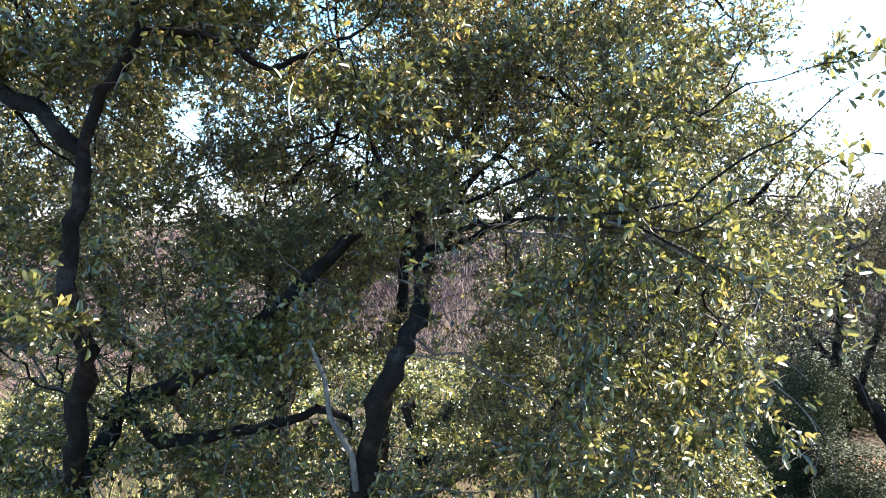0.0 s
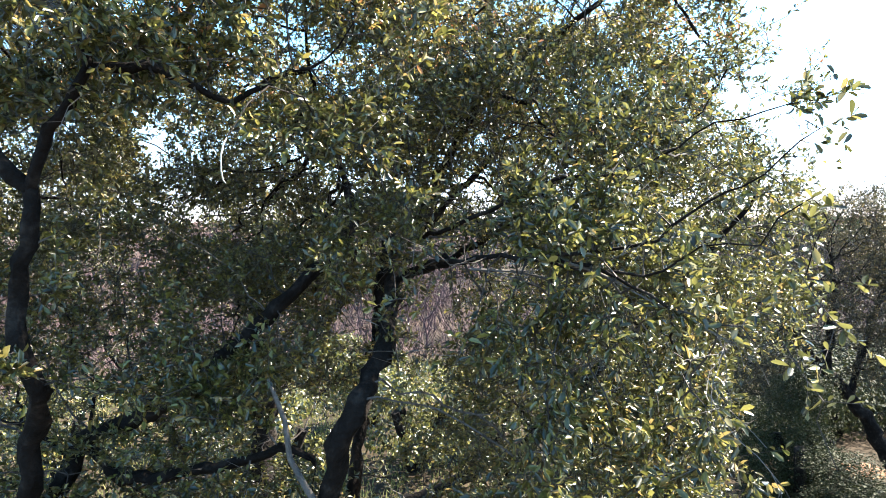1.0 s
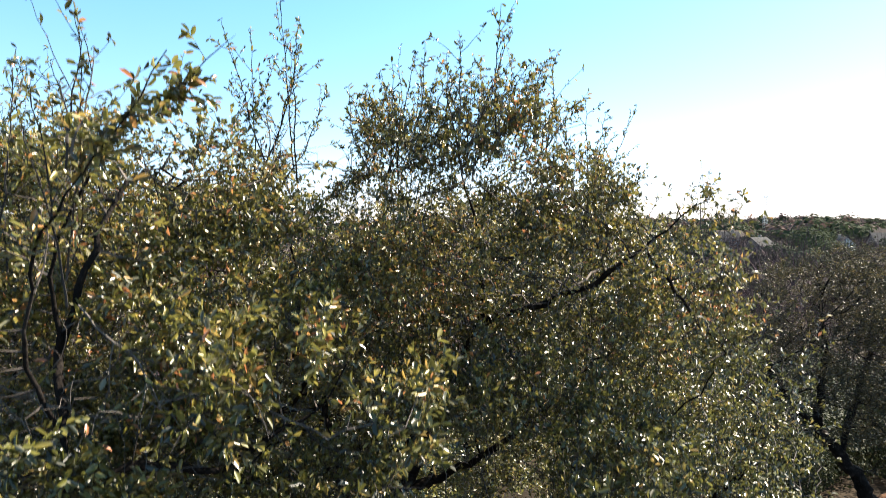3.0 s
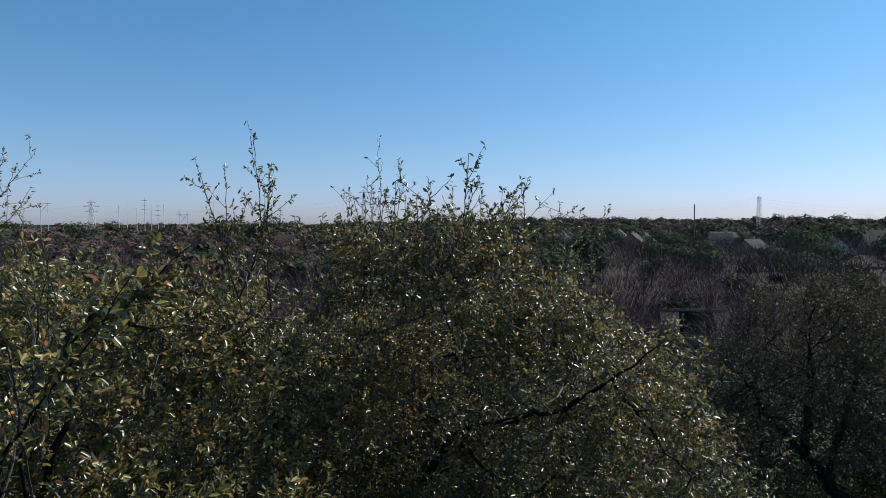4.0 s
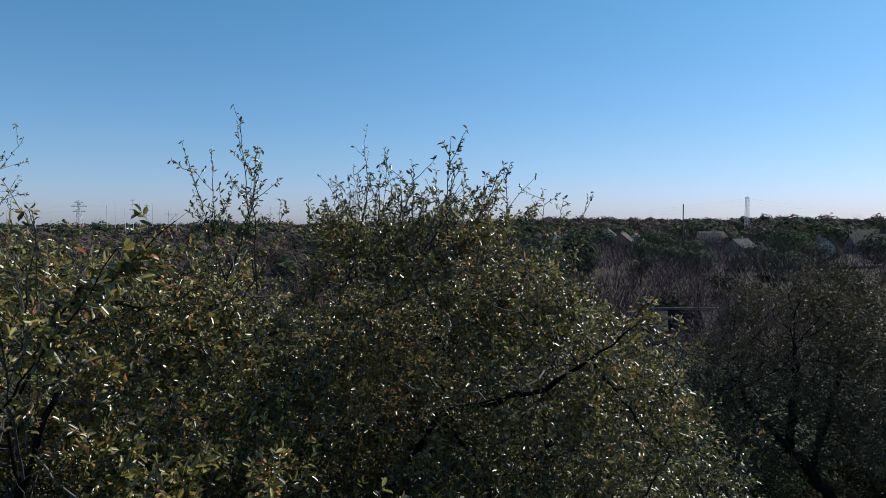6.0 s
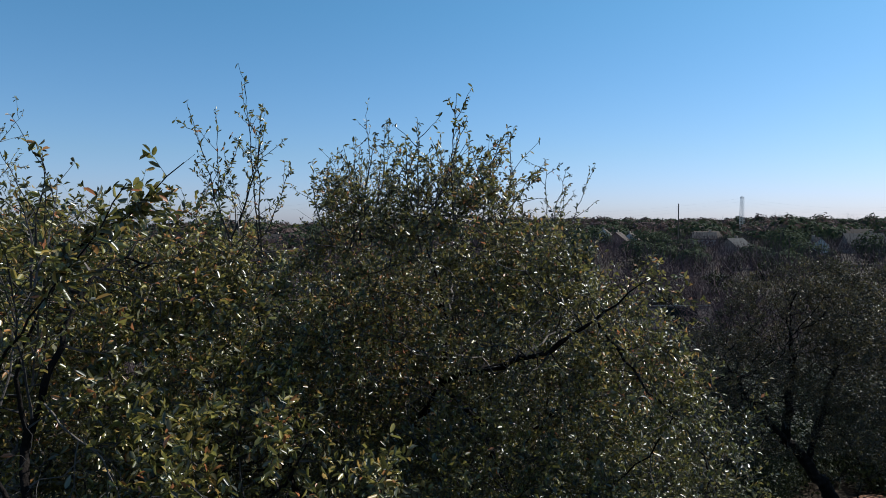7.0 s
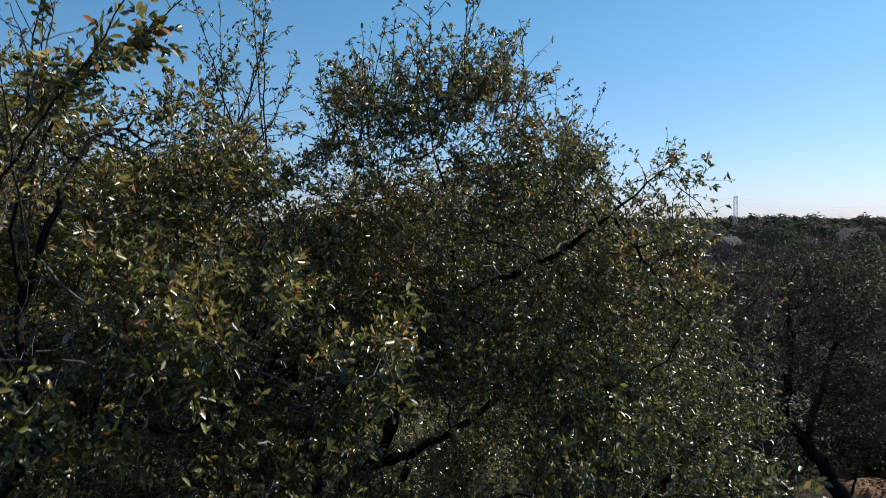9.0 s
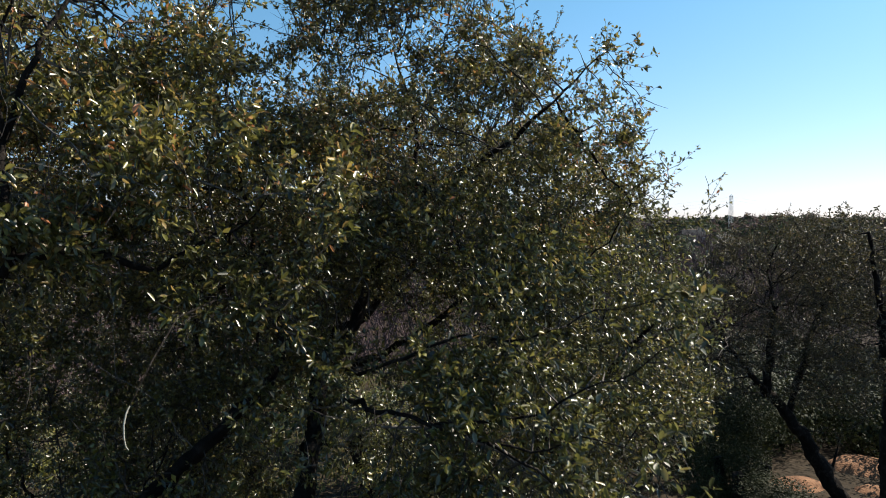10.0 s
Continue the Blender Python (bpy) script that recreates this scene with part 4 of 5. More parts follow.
# ---- middle distance ----
def bare_tree(seed, tall):
    """A leafless tree: a stem, forking limbs and a haze of fine twigs."""
    rng = np.random.default_rng(seed)
    thing = tagged(new("bare_tree"), "leafless grey-brown tree with fine upswept twigs", "tree", group="bare trees in the valley")
    k = tall / 7.0
    limbs = [([(0, 0, -0.2), (0.1, 0, 1.4 * k), (0.0, 0.1, 2.6 * k)], 0.12 * k, 0.07 * k)]
    for i in range(6):
        a = i * 1.05 + rng.uniform(-0.3, 0.3)
        s = rng.uniform(1.0, 2.0) * k
        limbs.append(([(0, 0, (1.3 + 0.25 * i) * k), (0.45 * s * math.cos(a), 0.45 * s * math.sin(a), 3.2 * k), (s * math.cos(a), s * math.sin(a), (5.0 + rng.uniform(-0.6, 1.2)) * k)], 0.05 * k, 0.015))
    pts = cloud(rng, [((0, 0, 4.6 * k), (2.3 * k, 2.3 * k, 2.4 * k), 1.0)], 9 / k**3)
    P, par, least = grow(rng, limbs, pts, 0.28 * k, 1.8 * k, 0.5 * k, wander=0.2, rise=0.35, rounds=90)
    R, kids = thickness(par, least, 0.009, 2.2)
    chains = chains_of(par, R)
    big = [c for c in chains if R[c[1]] > 0.035]
    child("trunk", mesh_from("trunk", *tubes(big[:1], P, R, 7), BARE, True), thing)
    for c in big[1:]:
        child("limb", mesh_from("limb", *tubes([c], P, np.minimum(R, R[c[1]]), 5), BARE, True), thing)
    child("branch_work", mesh_from("branch_work", *tubes([c for c in chains if R[c[1]] <= 0.035], P, np.minimum(R, 0.035), 3), BARE), thing, kind="stuff")
    nodes = np.nonzero((R < 0.02) & (par >= 0))[0]
    nodes = rng.choice(nodes, 480)
    way = unit(unit(P[nodes] - P[par[nodes]]) + rng.normal(0, 0.4, (len(nodes), 3)) + (0, 0, 0.35))
    long = rng.uniform(0.4, 1.0, (len(nodes), 1)) * k
    a = P[nodes]
    child("twig_work", shoots_mesh("twig_work", (a, a + way * long * 0.5 + rng.normal(0, 0.04, a.shape), a + way * long), 0.008, BARE), thing, kind="stuff")
    return thing


def evergreen(seed, tall, wide, name, label, material, group, each=120, leaf=(0.18, 0.42)):
    """A dense dark tree: a forked stem under a ragged crown of many small sprays."""
    rng = np.random.default_rng(seed)
    thing = tagged(new(name), label, "tree", group=group)
    bm = bmesh.new()
    for i in range(3):
        a = i * 2.1
        bar(bm, (0, 0, -0.2), (0.25 * wide * math.cos(a), 0.25 * wide * math.sin(a), tall * 0.6), 0.11, 6)
    part("trunk", bm, BARK, thing)
    lumps = []
    for i in range(16):
        a, q = rng.uniform(0, 6.28), rng.uniform(0.2, 1.0)
        zz = rng.uniform(0.25, 0.88)
        rad = wide * 0.5 * math.sqrt(max(0.1, 1 - (zz - 0.35) ** 2 / 0.42))
        lumps.append(((rad * q * math.cos(a) * 0.8, rad * q * math.sin(a) * 0.8, tall * zz), (wide * 0.2, wide * 0.2, tall * 0.13), 1.0))
    at = np.concatenate([np.array(l[0]) + unit(rng.normal(size=(each, 3))) * np.array(l[1]) * rng.uniform(0.5, 1.1, (each, 1)) for l in lumps])
    way = unit(rng.normal(size=at.shape) + (0, 0, 0.3))
    turn = leaf_frames(rng, at, way)
    child("foliage", leaf_mesh("foliage", at, turn, rng.uniform(*leaf, len(at)), rng.uniform(0.8, 1.5, len(at)), material, LEAF_SMALL, LEAF_SMALL_FACES), thing, kind="stuff")
    return thing


rng = np.random.default_rng(77)
BARES = [bare_tree(100 + i, h) for i, h in enumerate((5.2, 4.6, 5.8))]
GREENS = [evergreen(200 + i, h, w, "juniper", "dense dark-green juniper in the valley", LEAF_DARK, "junipers in the valley") for i, (h, w) in enumerate(((4.2, 5.2), (4.9, 5.8), (3.6, 4.8)))]


def strewn(count, near, far, left, right, keep_off):
    """Scattered places on the ground, seen from the hill between two bearings."""
    out = []
    while len(out) < count:
        d = math.sqrt(rng.uniform(near**2, far**2))
        a = radians(rng.uniform(left, right))
        x, y = d * math.sin(a), d * math.cos(a)
        if all(math.hypot(x - kx, y - ky) > kr for kx, ky, kr in keep_off) and all(math.hypot(x - ox, y - oy) > 1.6 for ox, oy in out):
            out.append((x, y))
    return out


HOUSES = [  # x, y, turn, width, depth, wall height, roof height, walls, roof
    (47.5, 262, 75, 7.5, 7.0, 3.0, 3.4, WHITE, SHINGLE),
    (53.5, 268, -15, 7.0, 7.0, 2.8, 3.0, BRICK, SHINGLE),
    (77, 292, 70, 9.0, 8.2, 4.2, 3.6, WHITE, SHINGLE_TAN),
    (77, 270, 60, 8.0, 7.5, 3.4, 3.0, BRICK_RED, SHINGLE_TAN),
    (84, 276, 65, 8.0, 7.5, 3.2, 2.8, WHITE, SHINGLE_TAN),
    (126, 300, 5, 11.0, 8.0, 3.8, 2.6, BRICK, SHINGLE_TAN),
    (119, 285, -20, 9.0, 8.0, 3.4, 2.7, WHITE, SHINGLE),
    (127, 214, 80, 5.2, 5.2, 3.2, 2.3, WHITE, SHINGLE),
    (150, 226, -10, 12.0, 8.8, 3.4, 3.6, BRICK, SHINGLE),
    (176, 306, 12, 10.0, 8.0, 3.6, 3.0, WHITE, SHINGLE),
    (215, 330, -14, 9.8, 8.0, 3.8, 3.2, BRICK, SHINGLE_TAN),
    (100, 215, 30, 7.5, 7.0, 2.8, 2.6, BRICK, SHINGLE),
    (-115, 270, 10, 9.0, 7.5, 2.9, 2.4, BRICK, SHINGLE_BLUE),
    (-70, 290, -20, 8.0, 7.0, 2.9, 2.7, BRICK_RED, SHINGLE_TAN),
]
SHED = (20.8, 55.0)
OFF = [(x, y, 9) for x, y, *_ in HOUSES] + [(SHED[0], SHED[1], 5.0), (SHED[0] * 0.86, SHED[1] * 0.86, 4.5), (10, 16.5, 9.0), (SHED[0] * 0.7, SHED[1] * 0.7, 4.0)]
for i, (x, y) in enumerate(strewn(48, 36, 140, -42, 42, OFF)):
    copy_thing(BARES[i % 3], pose(x, y, h_at(x, y), 0, 0, rng.uniform(0, 360)))
for x, y in ((16.0, 40.0), (18.5, 44.0), (13.2, 42.0), (21.5, 47.5), (14.8, 47.0), (24.8, 52.0), (22.0, 64.0), (26.5, 66.0), (24.5, 71.0), (29.0, 73.0), (27.5, 79.0), (32.5, 81.0), (30.0, 87.0), (35.0, 90.0), (24.0, 82.0), (21.0, 73.0)):
    copy_thing(BARES[int(rng.integers(3))], pose(x, y, h_at(x, y), 0, 0, rng.uniform(0, 360)))
for i, (x, y) in enumerate(strewn(34, 58, 190, -42, 42, OFF)):
    copy_thing(GREENS[i % 3], pose(x, y, h_at(x, y), 0, 0, rng.uniform(0, 360)))
for t, (x, y) in zip(BARES + GREENS, ((-14.0, 46.0), (-22.0, 60.0), (-30.0, 52.0), (-9.0, 66.0), (32.0, 72.0), (38.0, 80.0))):
    t.location = (x, y, h_at(x, y))
SAPLING = evergreen(230, 3.6, 4.8, "sapling", "low dark-green sapling under the slope oak", LEAF_DARK, "saplings down the slope", 220, (0.1, 0.2))
SAPLING.matrix_world = pose(10.4, 25.0, h_at(10.4, 25.0)) @ Matrix.Diagonal((0.7, 0.7, 0.7, 1))
for x, y in ((7.0, 15.6), (8.3, 18.8), (9.6, 20.5), (12.6, 21.5), (14.6, 20.0), (6.2, 19.0), (16.5, 19.5), (11.2, 23.5), (7.9, 16.9), (5.6, 15.6), (13.8, 22.5), (8.6, 22.0), (15.5, 22.5), (9.9, 18.4), (11.2, 19.6), (13.4, 19.3), (10.0, 21.8), (14.6, 18.2)):
    copy_thing(SAPLING, pose(x, y, h_at(x, y), 0, 0, rng.uniform(0, 360)) @ Matrix.Diagonal((0.62, 0.62, 0.6, 1)))
NEAR_JUNIPER = evergreen(245, 3.1, 1.9, "juniper", "dense dark-green juniper bush on the slope", LEAF_DARK, "junipers on the slope", 1800, (0.022, 0.055))
NEAR_JUNIPER.location = (5.85, 11.4, h_at(5.85, 11.4))
copy_thing(NEAR_JUNIPER, pose(6.2, 10.2, h_at(6.2, 10.2), 0, 0, 130) @ Matrix.Diagonal((1.2, 1.2, (5.0 - h_at(6.2, 10.2)) / 3.1, 1)))
BUSH = evergreen(260, 2.6, 3.0, "shrub", "sunlit yellow-green shrub in dry grass", LEAF_GREEN, "shrubs under the oaks", 300, (0.07, 0.17))
BUSH.location = (-1.2, 15.0, h_at(-1.2, 15.0))
for x, y in ((-4.0, 13.0), (0.8, 17.0), (-6.5, 17.5), (-2.8, 19.0), (3.5, 15.0), (5.2, 19.5), (-9.5, 15.0), (1.8, 22.0), (-5.0, 24.0)):
    copy_thing(BUSH, pose(x, y, h_at(x, y), 0, 0, rng.uniform(0, 360)))


def woods(name, label, near, far, count, tris, size, tall, wide, seed, material, twiggy=0.0, bearings=(-48, 48)):
    """Far woods: crowns of small facets, too many to count."""
    r = np.random.default_rng(seed)
    d = np.sqrt(r.uniform(near**2, far**2, count))
    a = np.radians(r.uniform(*bearings, count))
    x, y = d * np.sin(a), d * np.cos(a)
    ok = np.ones(count, bool)
    for hx, hy, *_ in HOUSES:
        ok &= (np.hypot(x - hx, y - hy) > 7) & ~((np.abs(x / y - hx / hy) * y < 1.8) & (y < hy) & (y > hy - 9))
    ok &= ~((np.abs(x / y - SHED[0] / SHED[1]) * y < 3.0) & (y < SHED[1] + 3) & (y > SHED[1] - 6)) & (np.hypot((x - 9.6) / 1.4, y - 15.9) > 1.5) & (np.hypot(x - 12.0, y - 17.0) > 1.7) & ~((np.abs(x / y - 0.66) * y < 1.6) & (y < 15.5))
    ok &= ~((np.abs(x / y + 0.552) * y < 17) & (y < 560) & (y > 430))
    x, y = x[ok], y[ok]
    n = len(x)
    z = height(x, y)
    tl, wd = tall * r.uniform(0.6, 1.2, n) * np.where(r.random(n) < 0.05, 1.5, 1.0) * (1 + 0.3 * np.sin(x * 0.021 + y * 0.013) * np.sin(x * 0.047) + 0.12 * np.sin(x * 0.11 + y * 0.05)), wide * r.uniform(0.7, 1.3, n)
    u = unit(r.normal(size=(n, tris, 3)))
    q = r.uniform(0.15, 1.0, (n, tris, 1)) ** (0.5 if twiggy else 0.22)
    q = q * (1 + 0.22 * np.sin(u[..., :1] * 5.0 + x[:, None, None]) * np.sin(u[..., 1:2] * 4.0 + u[..., 2:] * 5.0 + y[:, None, None]))
    c = u * q * np.stack([wd, wd, tl * 0.5], -1)[:, None] * np.array((0.5, 0.5, 1.0))
    c += np.stack([x, y, z + tl * 0.52], -1)[:, None]
    c = c.reshape(-1, 3)
    if twiggy:
        way = unit(np.stack([u[..., 0], u[..., 1], np.abs(u[..., 2]) + 0.9], -1).reshape(-1, 3) + r.normal(0, 0.25, (len(c), 3)))
        side = unit(np.cross(way, r.normal(size=(len(c), 3))))
        long = size * r.uniform(0.5, 1.3, (len(c), 1))
        v = np.stack([c - side * size * twiggy, c + side * size * twiggy, c + way * long], 1)
    else:
        out = unit(u.reshape(-1, 3) * (1, 1, 0.9) + r.normal(0, 0.3, (len(c), 3)) + (0, 0, 0.25))
        e1 = unit(np.cross(out, r.normal(size=(len(c), 3))))
        e2 = np.cross(out, e1)
        q3 = r.uniform(0.7, 1.3, (len(c), 3, 1)) * size * 0.6
        v = np.stack([c + e1 * q3[:, 0], c + (-0.5 * e1 + 0.87 * e2) * q3[:, 1], c + (-0.5 * e1 - 0.87 * e2) * q3[:, 2]], 1)
    f = np.arange(len(c) * 3).reshape(-1, 3)
    return tagged(new(name, mesh_from(name, v.reshape(-1, 3), f, material)), label, "woods", kind="stuff")


woods("brush", "grey-brown leafless brush and dry undergrowth", 27, 80, 1300, 70, 0.9, 2.0, 3.0, 3, BARE, 0.02)
woods("thicket", "purple-brown leafless thicket across the valley", 52, 300, 1700, 75, 1.6, 4.8, 7.0, 4, BARE, 0.026)
woods("evergreen_woods", "dark-green rounded evergreens across the valley", 80, 330, 55, 900, 0.62, 6.2, 9.5, 1, FAR_GREEN, bearings=(1, 44))
woods("plain_woods", "low brown winter woods on the plain", 90, 330, 420, 150, 1.3, 4.4, 6.5, 6, FAR_WOOD, bearings=(-46, 3))
woods("ridge_woods", "hazy winter woods along the far rise", 320, 1000, 1300, 150, 2.2, 7.4, 17.0, 2, FAR_WOOD)
woods("ridge_evergreens", "dark evergreens scattered along the far rise", 300, 900, 330, 200, 1.9, 8.2, 17.0, 5, FAR_GREEN)
woods("skyline_trees", "pale leafless treetops on the skyline", 500, 720, 60, 110, 4.0, 13.0, 13.0, 9, BARE, 0.012)
woods("undergrowth", "dark shrubs and saplings under the trees", 19.5, 40, 290, 620, 0.09, 2.2, 2.9, 7, LEAF_DARK, bearings=(14, 46))


def house(x, y, turn, w, d, hw, hr, wall, roof):
    """A small gabled house with eaves, windows, a door and a chimney."""
    thing = tagged(new("house"), {WHITE: "white-walled", BRICK: "tan brick", BRICK_RED: "reddish brick"}[wall] + " gabled house among winter trees", "house", group="houses in the valley")
    thing.matrix_world = pose(x, y, h_at(x, y) - 0.1, 0, 0, turn)
    bm = bmesh.new()
    p = [(-w / 2, -d / 2), (w / 2, -d / 2), (w / 2, d / 2), (-w / 2, d / 2)]
    lo, hi = [bm.verts.new((*q, 0)) for q in p], [bm.verts.new((*q, hw)) for q in p]
    ga, gb = bm.verts.new((-w / 2, 0, hw + hr * 0.96)), bm.verts.new((w / 2, 0, hw + hr * 0.96))
    for i in (0, 2):
        j = (i + 1) % 4
        bm.faces.new((lo[i], lo[j], hi[j], hi[i]))
    bm.faces.new((lo[1], lo[2], hi[2], gb, hi[1]))
    bm.faces.new((lo[3], lo[0], hi[0], ga, hi[3]))
    part("wall", bm, wall, thing)
    bm = bmesh.new()
    e = 0.5
    for s in (-1, 1):
        a = [(-w / 2 - e, 0, hw + hr), (w / 2 + e, 0, hw + hr), (w / 2 + e, s * (d / 2 + e), hw - hr * e / d * 2), (-w / 2 - e, s * (d / 2 + e), hw - hr * e / d * 2)]
        top = [bm.verts.new(q) for q in a]
        low = [bm.verts.new((q[0], q[1], q[2] - 0.18)) for q in a]
        bm.faces.new(top), bm.faces.new(low[::-1])
        for i in range(4):
            j = (i + 1) % 4
            bm.faces.new((top[i], low[i], low[j], top[j]))
    ridge = part("roof", bm, roof, thing)
    part("chimney", boxed((w * 0.2, 0.4, hw + hr * 0.5), (w * 0.2 + 0.8, 1.2, hw + hr + 0.7), 0.04), BRICK, ridge)
    for i in range(3):
        cx = -w / 2 + w * (i + 0.6) / 3.3
        if i == 1:
            part("door", boxed((cx - 0.45, -d / 2 - 0.06, 0.1), (cx + 0.45, -d / 2 + 0.05, 2.15), 0.02), PLANK, thing)
            continue
        win = part("window", boxed((cx - 0.75, -d / 2 - 0.07, 1.0), (cx + 0.75, -d / 2 + 0.05, 2.2), 0.03), WHITE, thing)
        part("pane", boxed((cx - 0.65, -d / 2 - 0.09, 1.1), (cx + 0.65, -d / 2 - 0.04, 2.1)), GLASS, win)
    win = part("window", boxed((w / 2 - 0.05, -0.6, 1.1), (w / 2 + 0.07, 0.6, 2.2), 0.03), WHITE, thing)
    part("pane", boxed((w / 2 + 0.04, -0.5, 1.2), (w / 2 + 0.09, 0.5, 2.1)), GLASS, win)
    return thing


for row in HOUSES:
    house(*row)


def shed(x, y):
    """A low plank shed: a wide taupe roof slope facing the hill, a ridge rail, and a dark green tarpaulin hung before it."""
    g = h_at(x, y) - 0.1
    thing = tagged(new("shed"), "low weathered shed with taupe roof and dark green tarpaulin", "shed")
    thing.matrix_world = pose(x + 0.1, y, g, 0, 0, -12)
    part("floor_slab", boxed((-2.7, -1.6, 0), (2.7, 2.5, 0.12), 0.02), GROUND, thing)
    part("back_wall", boxed((-2.6, 2.2, 0.12), (2.6, 2.32, 2.2)), PLANK, thing)
    for q in (-1, 1):
        part("side_wall", boxed((q * 2.55 - 0.06, -1.2, 0.12), (q * 2.55 + 0.06, 2.2, 1.3)), PLANK, thing)
    for i in range(8):
        part("plank", boxed((-2.6 + i * 0.65, -1.26, 0.12), (-2.6 + i * 0.65 + 0.63, -1.2, 1.25), 0.01), PLANK, thing)
    for name, (y0, z0), (y1, z1) in (("roof", (-1.5, 1.2), (0.9, 2.75)), ("rear_roof", (0.9, 2.75), (2.6, 2.1))):
        bm = bmesh.new()
        a = [(-2.75, y0, z0), (2.75, y0, z0 + 0.1), (2.75, y1, z1 + 0.1), (-2.75, y1, z1)]
        top, low = [bm.verts.new(q) for q in a], [bm.verts.new((q[0], q[1], q[2] - 0.1)) for q in a]
        bm.faces.new(top), bm.faces.new(low[::-1])
        for i in range(4):
            bm.faces.new((top[i], low[i], low[(i + 1) % 4], top[(i + 1) % 4]))
        part(name, bm, TAUPE, thing)
    part("ridge_rail", bar(bmesh.new(), (-2.75, 0.88, 2.82), (2.7, 0.88, 2.96), 0.06), PLANK, thing, "pale timber ridge rail")
    part("flue", bar(bmesh.new(), (1.3, 0.5, 2.4), (1.3, 0.5, 3.35), 0.08, 8), POLE, thing, "dark metal flue")
    bm = bmesh.new()
    cols, rows = 9, 6
    grid = []
    for j in range(rows + 1):
        f = j / rows
        for i in range(cols + 1):
            k = i / cols
            left, right = -1.35 - 0.05 * f, 1.3 + 0.25 * f
            grid.append(bm.verts.new((left + (right - left) * k, -0.45 - 1.25 * f + 0.04 * math.sin(9 * k + 2 * f), 2.88 - 1.6 * f - 0.1 * k * (1 - f) + 0.04 * math.sin(7 * k * (0.3 + f)))))
    for j in range(rows):
        for i in range(cols):
            q = j * (cols + 1) + i
            bm.faces.new((grid[q], grid[q + 1], grid[q + cols + 2], grid[q + cols + 1]))
    bmesh.ops.solidify(bm, geom=bm.faces[:], thickness=0.03)
    part("tarpaulin", bm, GREEN_PAINT, thing, "dark green tarpaulin hung over the roof")


shed(*SHED)


# ---- power lines ----
FAR_D = 450.0  # how far off the power lines run


def lattice_tower(x, y, top, arms, label, base=2.2, taper=0.75, r=0.15, steel=HAZY_PALE_STEEL):
    """A steel lattice pylon: four legs, bracing and cross-arms."""
    g = h_at(x, y)
    thing = tagged(new("lattice_pylon"), label, "pylon", group="pylons")
    thing.location = (x, y, g)
    t = top - g
    def at(i, f):
        w = base * (1 - taper * f)
        return ((-w, w)[i in (1, 2)], (-w, w)[i > 1], t * f)
    for i in range(4):
        part("leg", bar(bmesh.new(), at(i, 0), at(i, 1), r, 5), steel, thing)
    n = 8
    for k in range(n):
        bm = bmesh.new()
        for i in range(4):
            j = (i + 1) % 4
            bar(bm, at(i, k / n), at(j, (k + 1) / n), r * 0.5, 4)
            bar(bm, at(j, k / n), at(i, (k + 1) / n), r * 0.5, 4)
        part("brace_panel", bm, steel, thing)
    for f, half in arms:
        bm = bmesh.new()
        bar(bm, (-half, 0, t * f), (half, 0, t * f), 0.16, 5)
        bar(bm, (-half, 0, t * f), (0, 0, t * (f + 0.06)), 0.1, 4)
        bar(bm, (half, 0, t * f), (0, 0, t * (f + 0.06)), 0.1, 4)
        part("cross_arm", bm, STEEL, thing)
    return thing


def h_frame(x, y, top):
    g = h_at(x, y)
    thing = tagged(new("h_frame_pylon"), "two-legged wooden power pylon with a cross-arm", "pylon", group="pylons")
    thing.location = (x, y, g)
    for s in (-2.6, 2.6):
        part("leg", bar(bmesh.new(), (s, 0, -0.3), (s, 0, top - g), 0.2, 6), HAZY_PALE_STEEL, thing)
    part("cross_arm", bar(bmesh.new(), (-5.0, 0, top - g - 2.0), (5.0, 0, top - g - 2.0), 0.18, 5), HAZY_PALE_STEEL, thing)
    bm = bmesh.new()
    bar(bm, (-2.6, 0, top - g - 8), (2.6, 0, top - g - 2), 0.13, 4)
    bar(bm, (2.6, 0, top - g - 8), (-2.6, 0, top - g - 2), 0.13, 4)
    part("brace", bm, STEEL, thing)


def utility_pole(x, y, top, r=0.2, arm=0.0, material=HAZY_PALE_STEEL, label="tall slim steel power pole"):
    g = h_at(x, y)
    thing = tagged(new("utility_pole"), label, "pole", group="power poles")
    thing.location = (x, y, g)
    part("pole", bar(bmesh.new(), (0, 0, -0.3), (0, 0, top - g), r, 7), material, thing)
    for k in range(3 if arm else 0):
        part("cross_arm", bar(bmesh.new(), (-arm, 0, top - g - 1.5 - 3.2 * k), (arm, 0, top - g - 1.5 - 3.2 * k), 0.18, 5), material, thing)


for x, top in ((-275.3, 26.0), (-179.7, 18.6)):
    h_frame(x, FAR_D, top)
for x, top in ((-224.2, 22.5), (-218.4, 25.2), (-211.8, 21.0), (-201.8, 24.1), (-193.2, 23.7), (-159.2, 26.0), (-292.0, 19.4), (-113.1, 21.7)):
    utility_pole(x, FAR_D, top)
for x, top in ((-206.4, 27.5), (-197.1, 23.7)):
    utility_pole(x, FAR_D, top, arm=2.0)
lattice_tower(-242.8, FAR_D, 25.2, ((0.72, 4.5), (0.86, 5.5), (0.97, 3.0)), "grey steel lattice pylon on the skyline")
lattice_tower(-55.8, FAR_D, 32.6, ((0.7, 4.5), (0.84, 5.5), (0.96, 3.5)), "grey steel lattice pylon on the skyline")
lattice_tower(213.8, FAR_D, 28.3, ((0.97, 1.2),), "slim pale lattice mast above the woods", base=1.25, taper=0.3, r=0.12, steel=HAZY_PALE_STEEL)
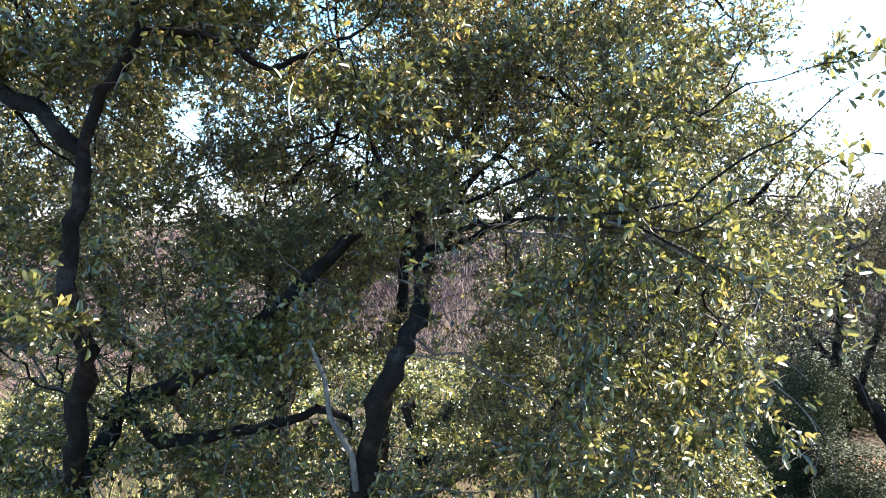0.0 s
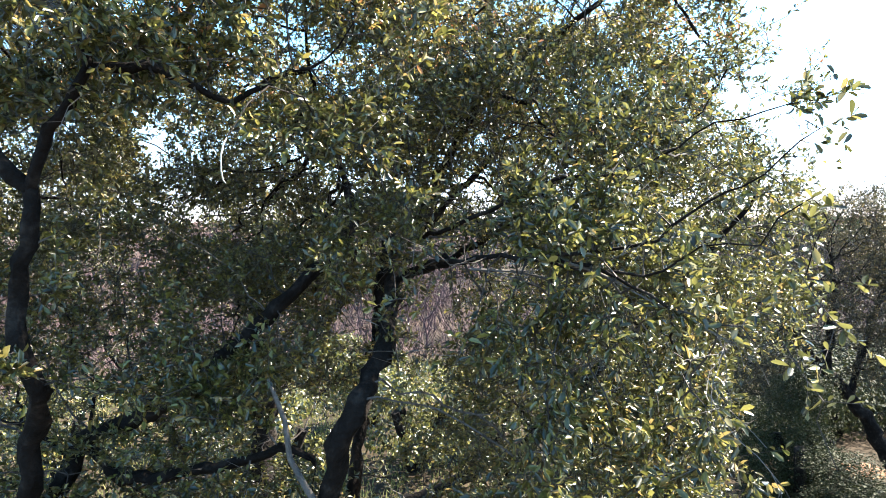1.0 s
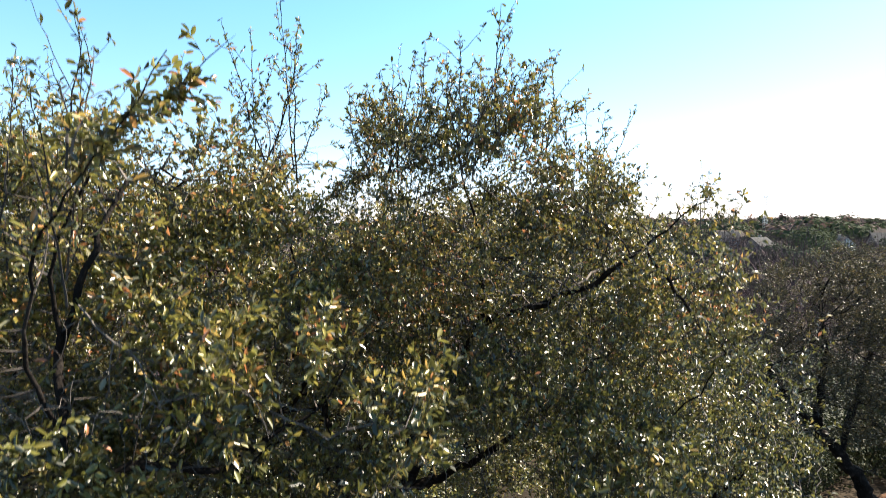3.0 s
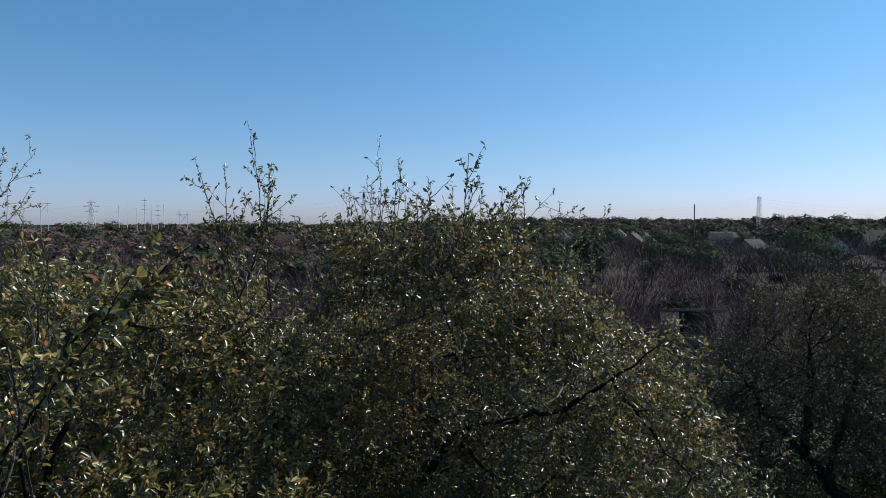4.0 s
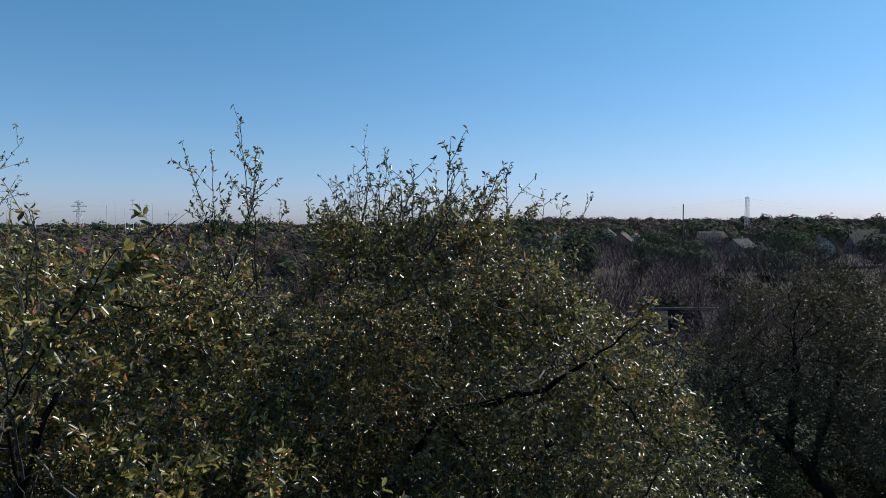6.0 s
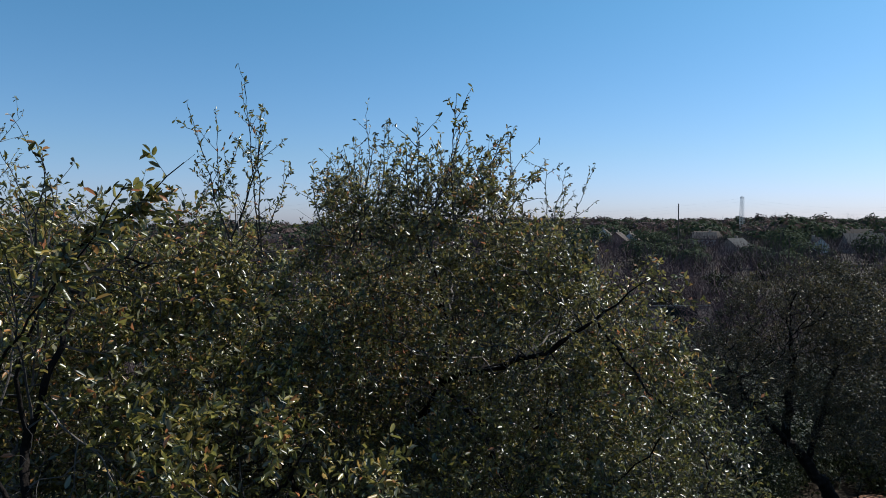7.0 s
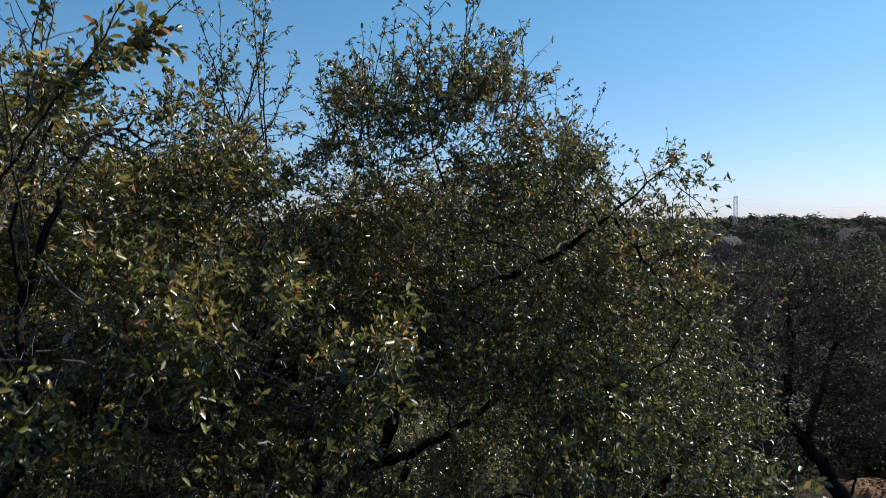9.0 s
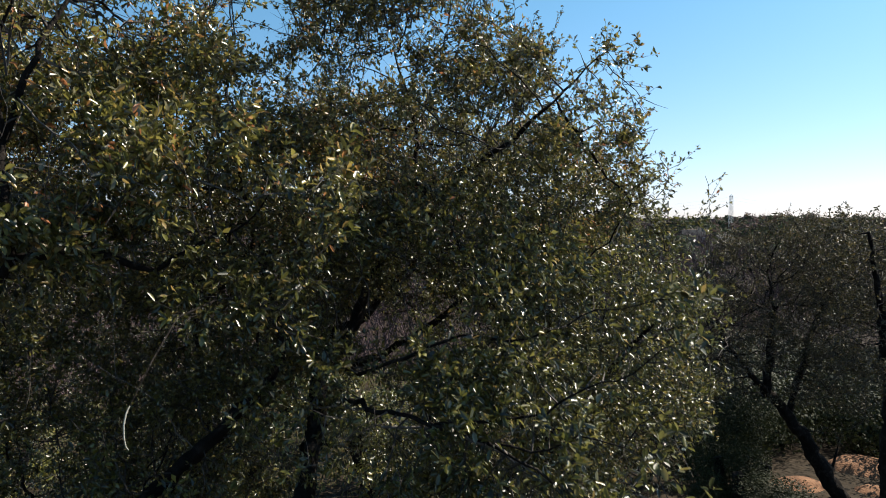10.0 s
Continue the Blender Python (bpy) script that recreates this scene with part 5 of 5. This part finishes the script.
utility_pole(83.0, 220.0, 16.7, 0.2, material=POLE, label="dark wooden pole above the woods")


def cable(x0, z0, x1, z1, y0, y1, sag):
    """A sagging power cable."""
    cu = bpy.data.curves.new("power_cable", "CURVE")
    cu.dimensions, cu.bevel_depth, cu.bevel_resolution = "3D", 0.022, 0
    sp = cu.splines.new("POLY")
    sp.points.add(20)
    for i in range(21):
        f = i / 20
        sp.points[i].co = (x0 + (x1 - x0) * f, y0 + (y1 - y0) * f, z0 + (z1 - z0) * f - sag * 4 * f * (1 - f), 1)
    cu.materials.append(STEEL)
    tagged(new("power_cable", cu), "thin sagging power cable between pylons", "cable", group="power cables")


for dz in (1.0, 3.2, 5.5):
    cable(213.8, 28.3 - dz, 362.5, 24.8 - dz, FAR_D, FAR_D + 30, 4.5)
    cable(213.8, 28.3 - dz, 44.9, 23.3 - dz, FAR_D, FAR_D + 120, 6.0)
for dz in (2.0, 5.0):
    cable(-242.8, 25.2 - dz, -350.1, 24.1 - dz, FAR_D, FAR_D, 4.0)
    cable(-242.8, 25.2 - dz, -55.8, 29.9 - dz, FAR_D, FAR_D, 7.0)


def warehouse(x, y, w, d, hw):
    thing = tagged(new("warehouse"), "long low white warehouse on the far plain", "building")
    thing.location = (x, y, h_at(x, y) - 0.2)
    part("wall", boxed((-w / 2, -d / 2, 0), (w / 2, d / 2, hw)), WHITE, thing)
    part("roof", boxed((-w / 2 - 0.4, -d / 2 - 0.4, hw), (w / 2 + 0.4, d / 2 + 0.4, hw + 0.5)), TIN, thing)
    for i in range(8):
        cx = -w / 2 + w * (i + 0.5) / 8
        part("window", boxed((cx - 1.8, -d / 2 - 0.1, hw * 0.5), (cx + 1.8, -d / 2 + 0.1, hw * 0.75)), GLASS, thing)


warehouse(-298, 540, 60, 20, 6.2)


# ---- under the oak down the slope ----
def boulder(seed, x, y, r, sunk, label):
    """A weathered, rounded tan boulder sunk in the ground."""
    bm = bmesh.new()
    bmesh.ops.create_icosphere(bm, subdivisions=4, radius=1.0)
    for v in bm.verts:
        q = v.co.copy()
        k = 1 + 0.16 * noise.noise(q * 1.3 + Vector((seed, 0, 0))) + 0.06 * noise.noise(q * 3.7 + Vector((0, seed, 0))) + 0.02 * noise.noise(q * 9.0)
        v.co = Vector((q.x * r[0], q.y * r[1], q.z * r[2])) * k
    for f in bm.faces:
        f.smooth = True
    me = bpy.data.meshes.new("boulder")
    bm.to_mesh(me)
    bm.free()
    me.materials.append(SOIL)
    ob = tagged(new("boulder", me), label, "rock", group="boulders under the oak")
    ob.location = (x, y, h_at(x, y) - sunk)


boulder(3, 9.5, 15.8, (1.3, 0.9, 0.6), 0.47, "rounded tan boulder lit by low sun")
boulder(8, 12.3, 17.5, (1.3, 1.0, 0.6), 0.3, "tall rounded tan boulder beside a leaning oak trunk")
boulder(14, 11.3, 15.5, (0.7, 0.6, 0.5), 0.35, "low rounded tan boulder in dry grass")


def grass(count, reach, cx, cy, tall, label, edge=99.0):
    """Tufts of dry grass round a place."""
    r = np.random.default_rng(12)
    d, a = reach * np.sqrt(r.random(count)), r.uniform(0, 6.28, count)
    x, y = d * np.cos(a) + cx, d * np.sin(a) + cy
    x, y = x[x < edge], y[x < edge]
    count = len(x)
    base = np.stack([x, y, height(x, y) - 0.01], -1)
    base = np.repeat(base, 5, 0) + r.normal(0, 0.06, (count * 5, 3)) * (1, 1, 0)
    way = unit(r.normal(0, 0.45, base.shape) + (0, 0, 1))
    side = unit(np.cross(way, r.normal(size=base.shape))) * 0.011
    long = tall * r.uniform(0.26, 1.0, (len(base), 1))
    v = np.stack([base - side, base + side, base + way * long], 1).reshape(-1, 3)
    tagged(new("grass", mesh_from("grass", v, np.arange(len(v)).reshape(-1, 3), GRASS)), label, "grass", kind="stuff")


grass(36000, 30.0, 0.0, 6.0, 0.38, "tufts of dry yellow-green winter grass", 4.5)
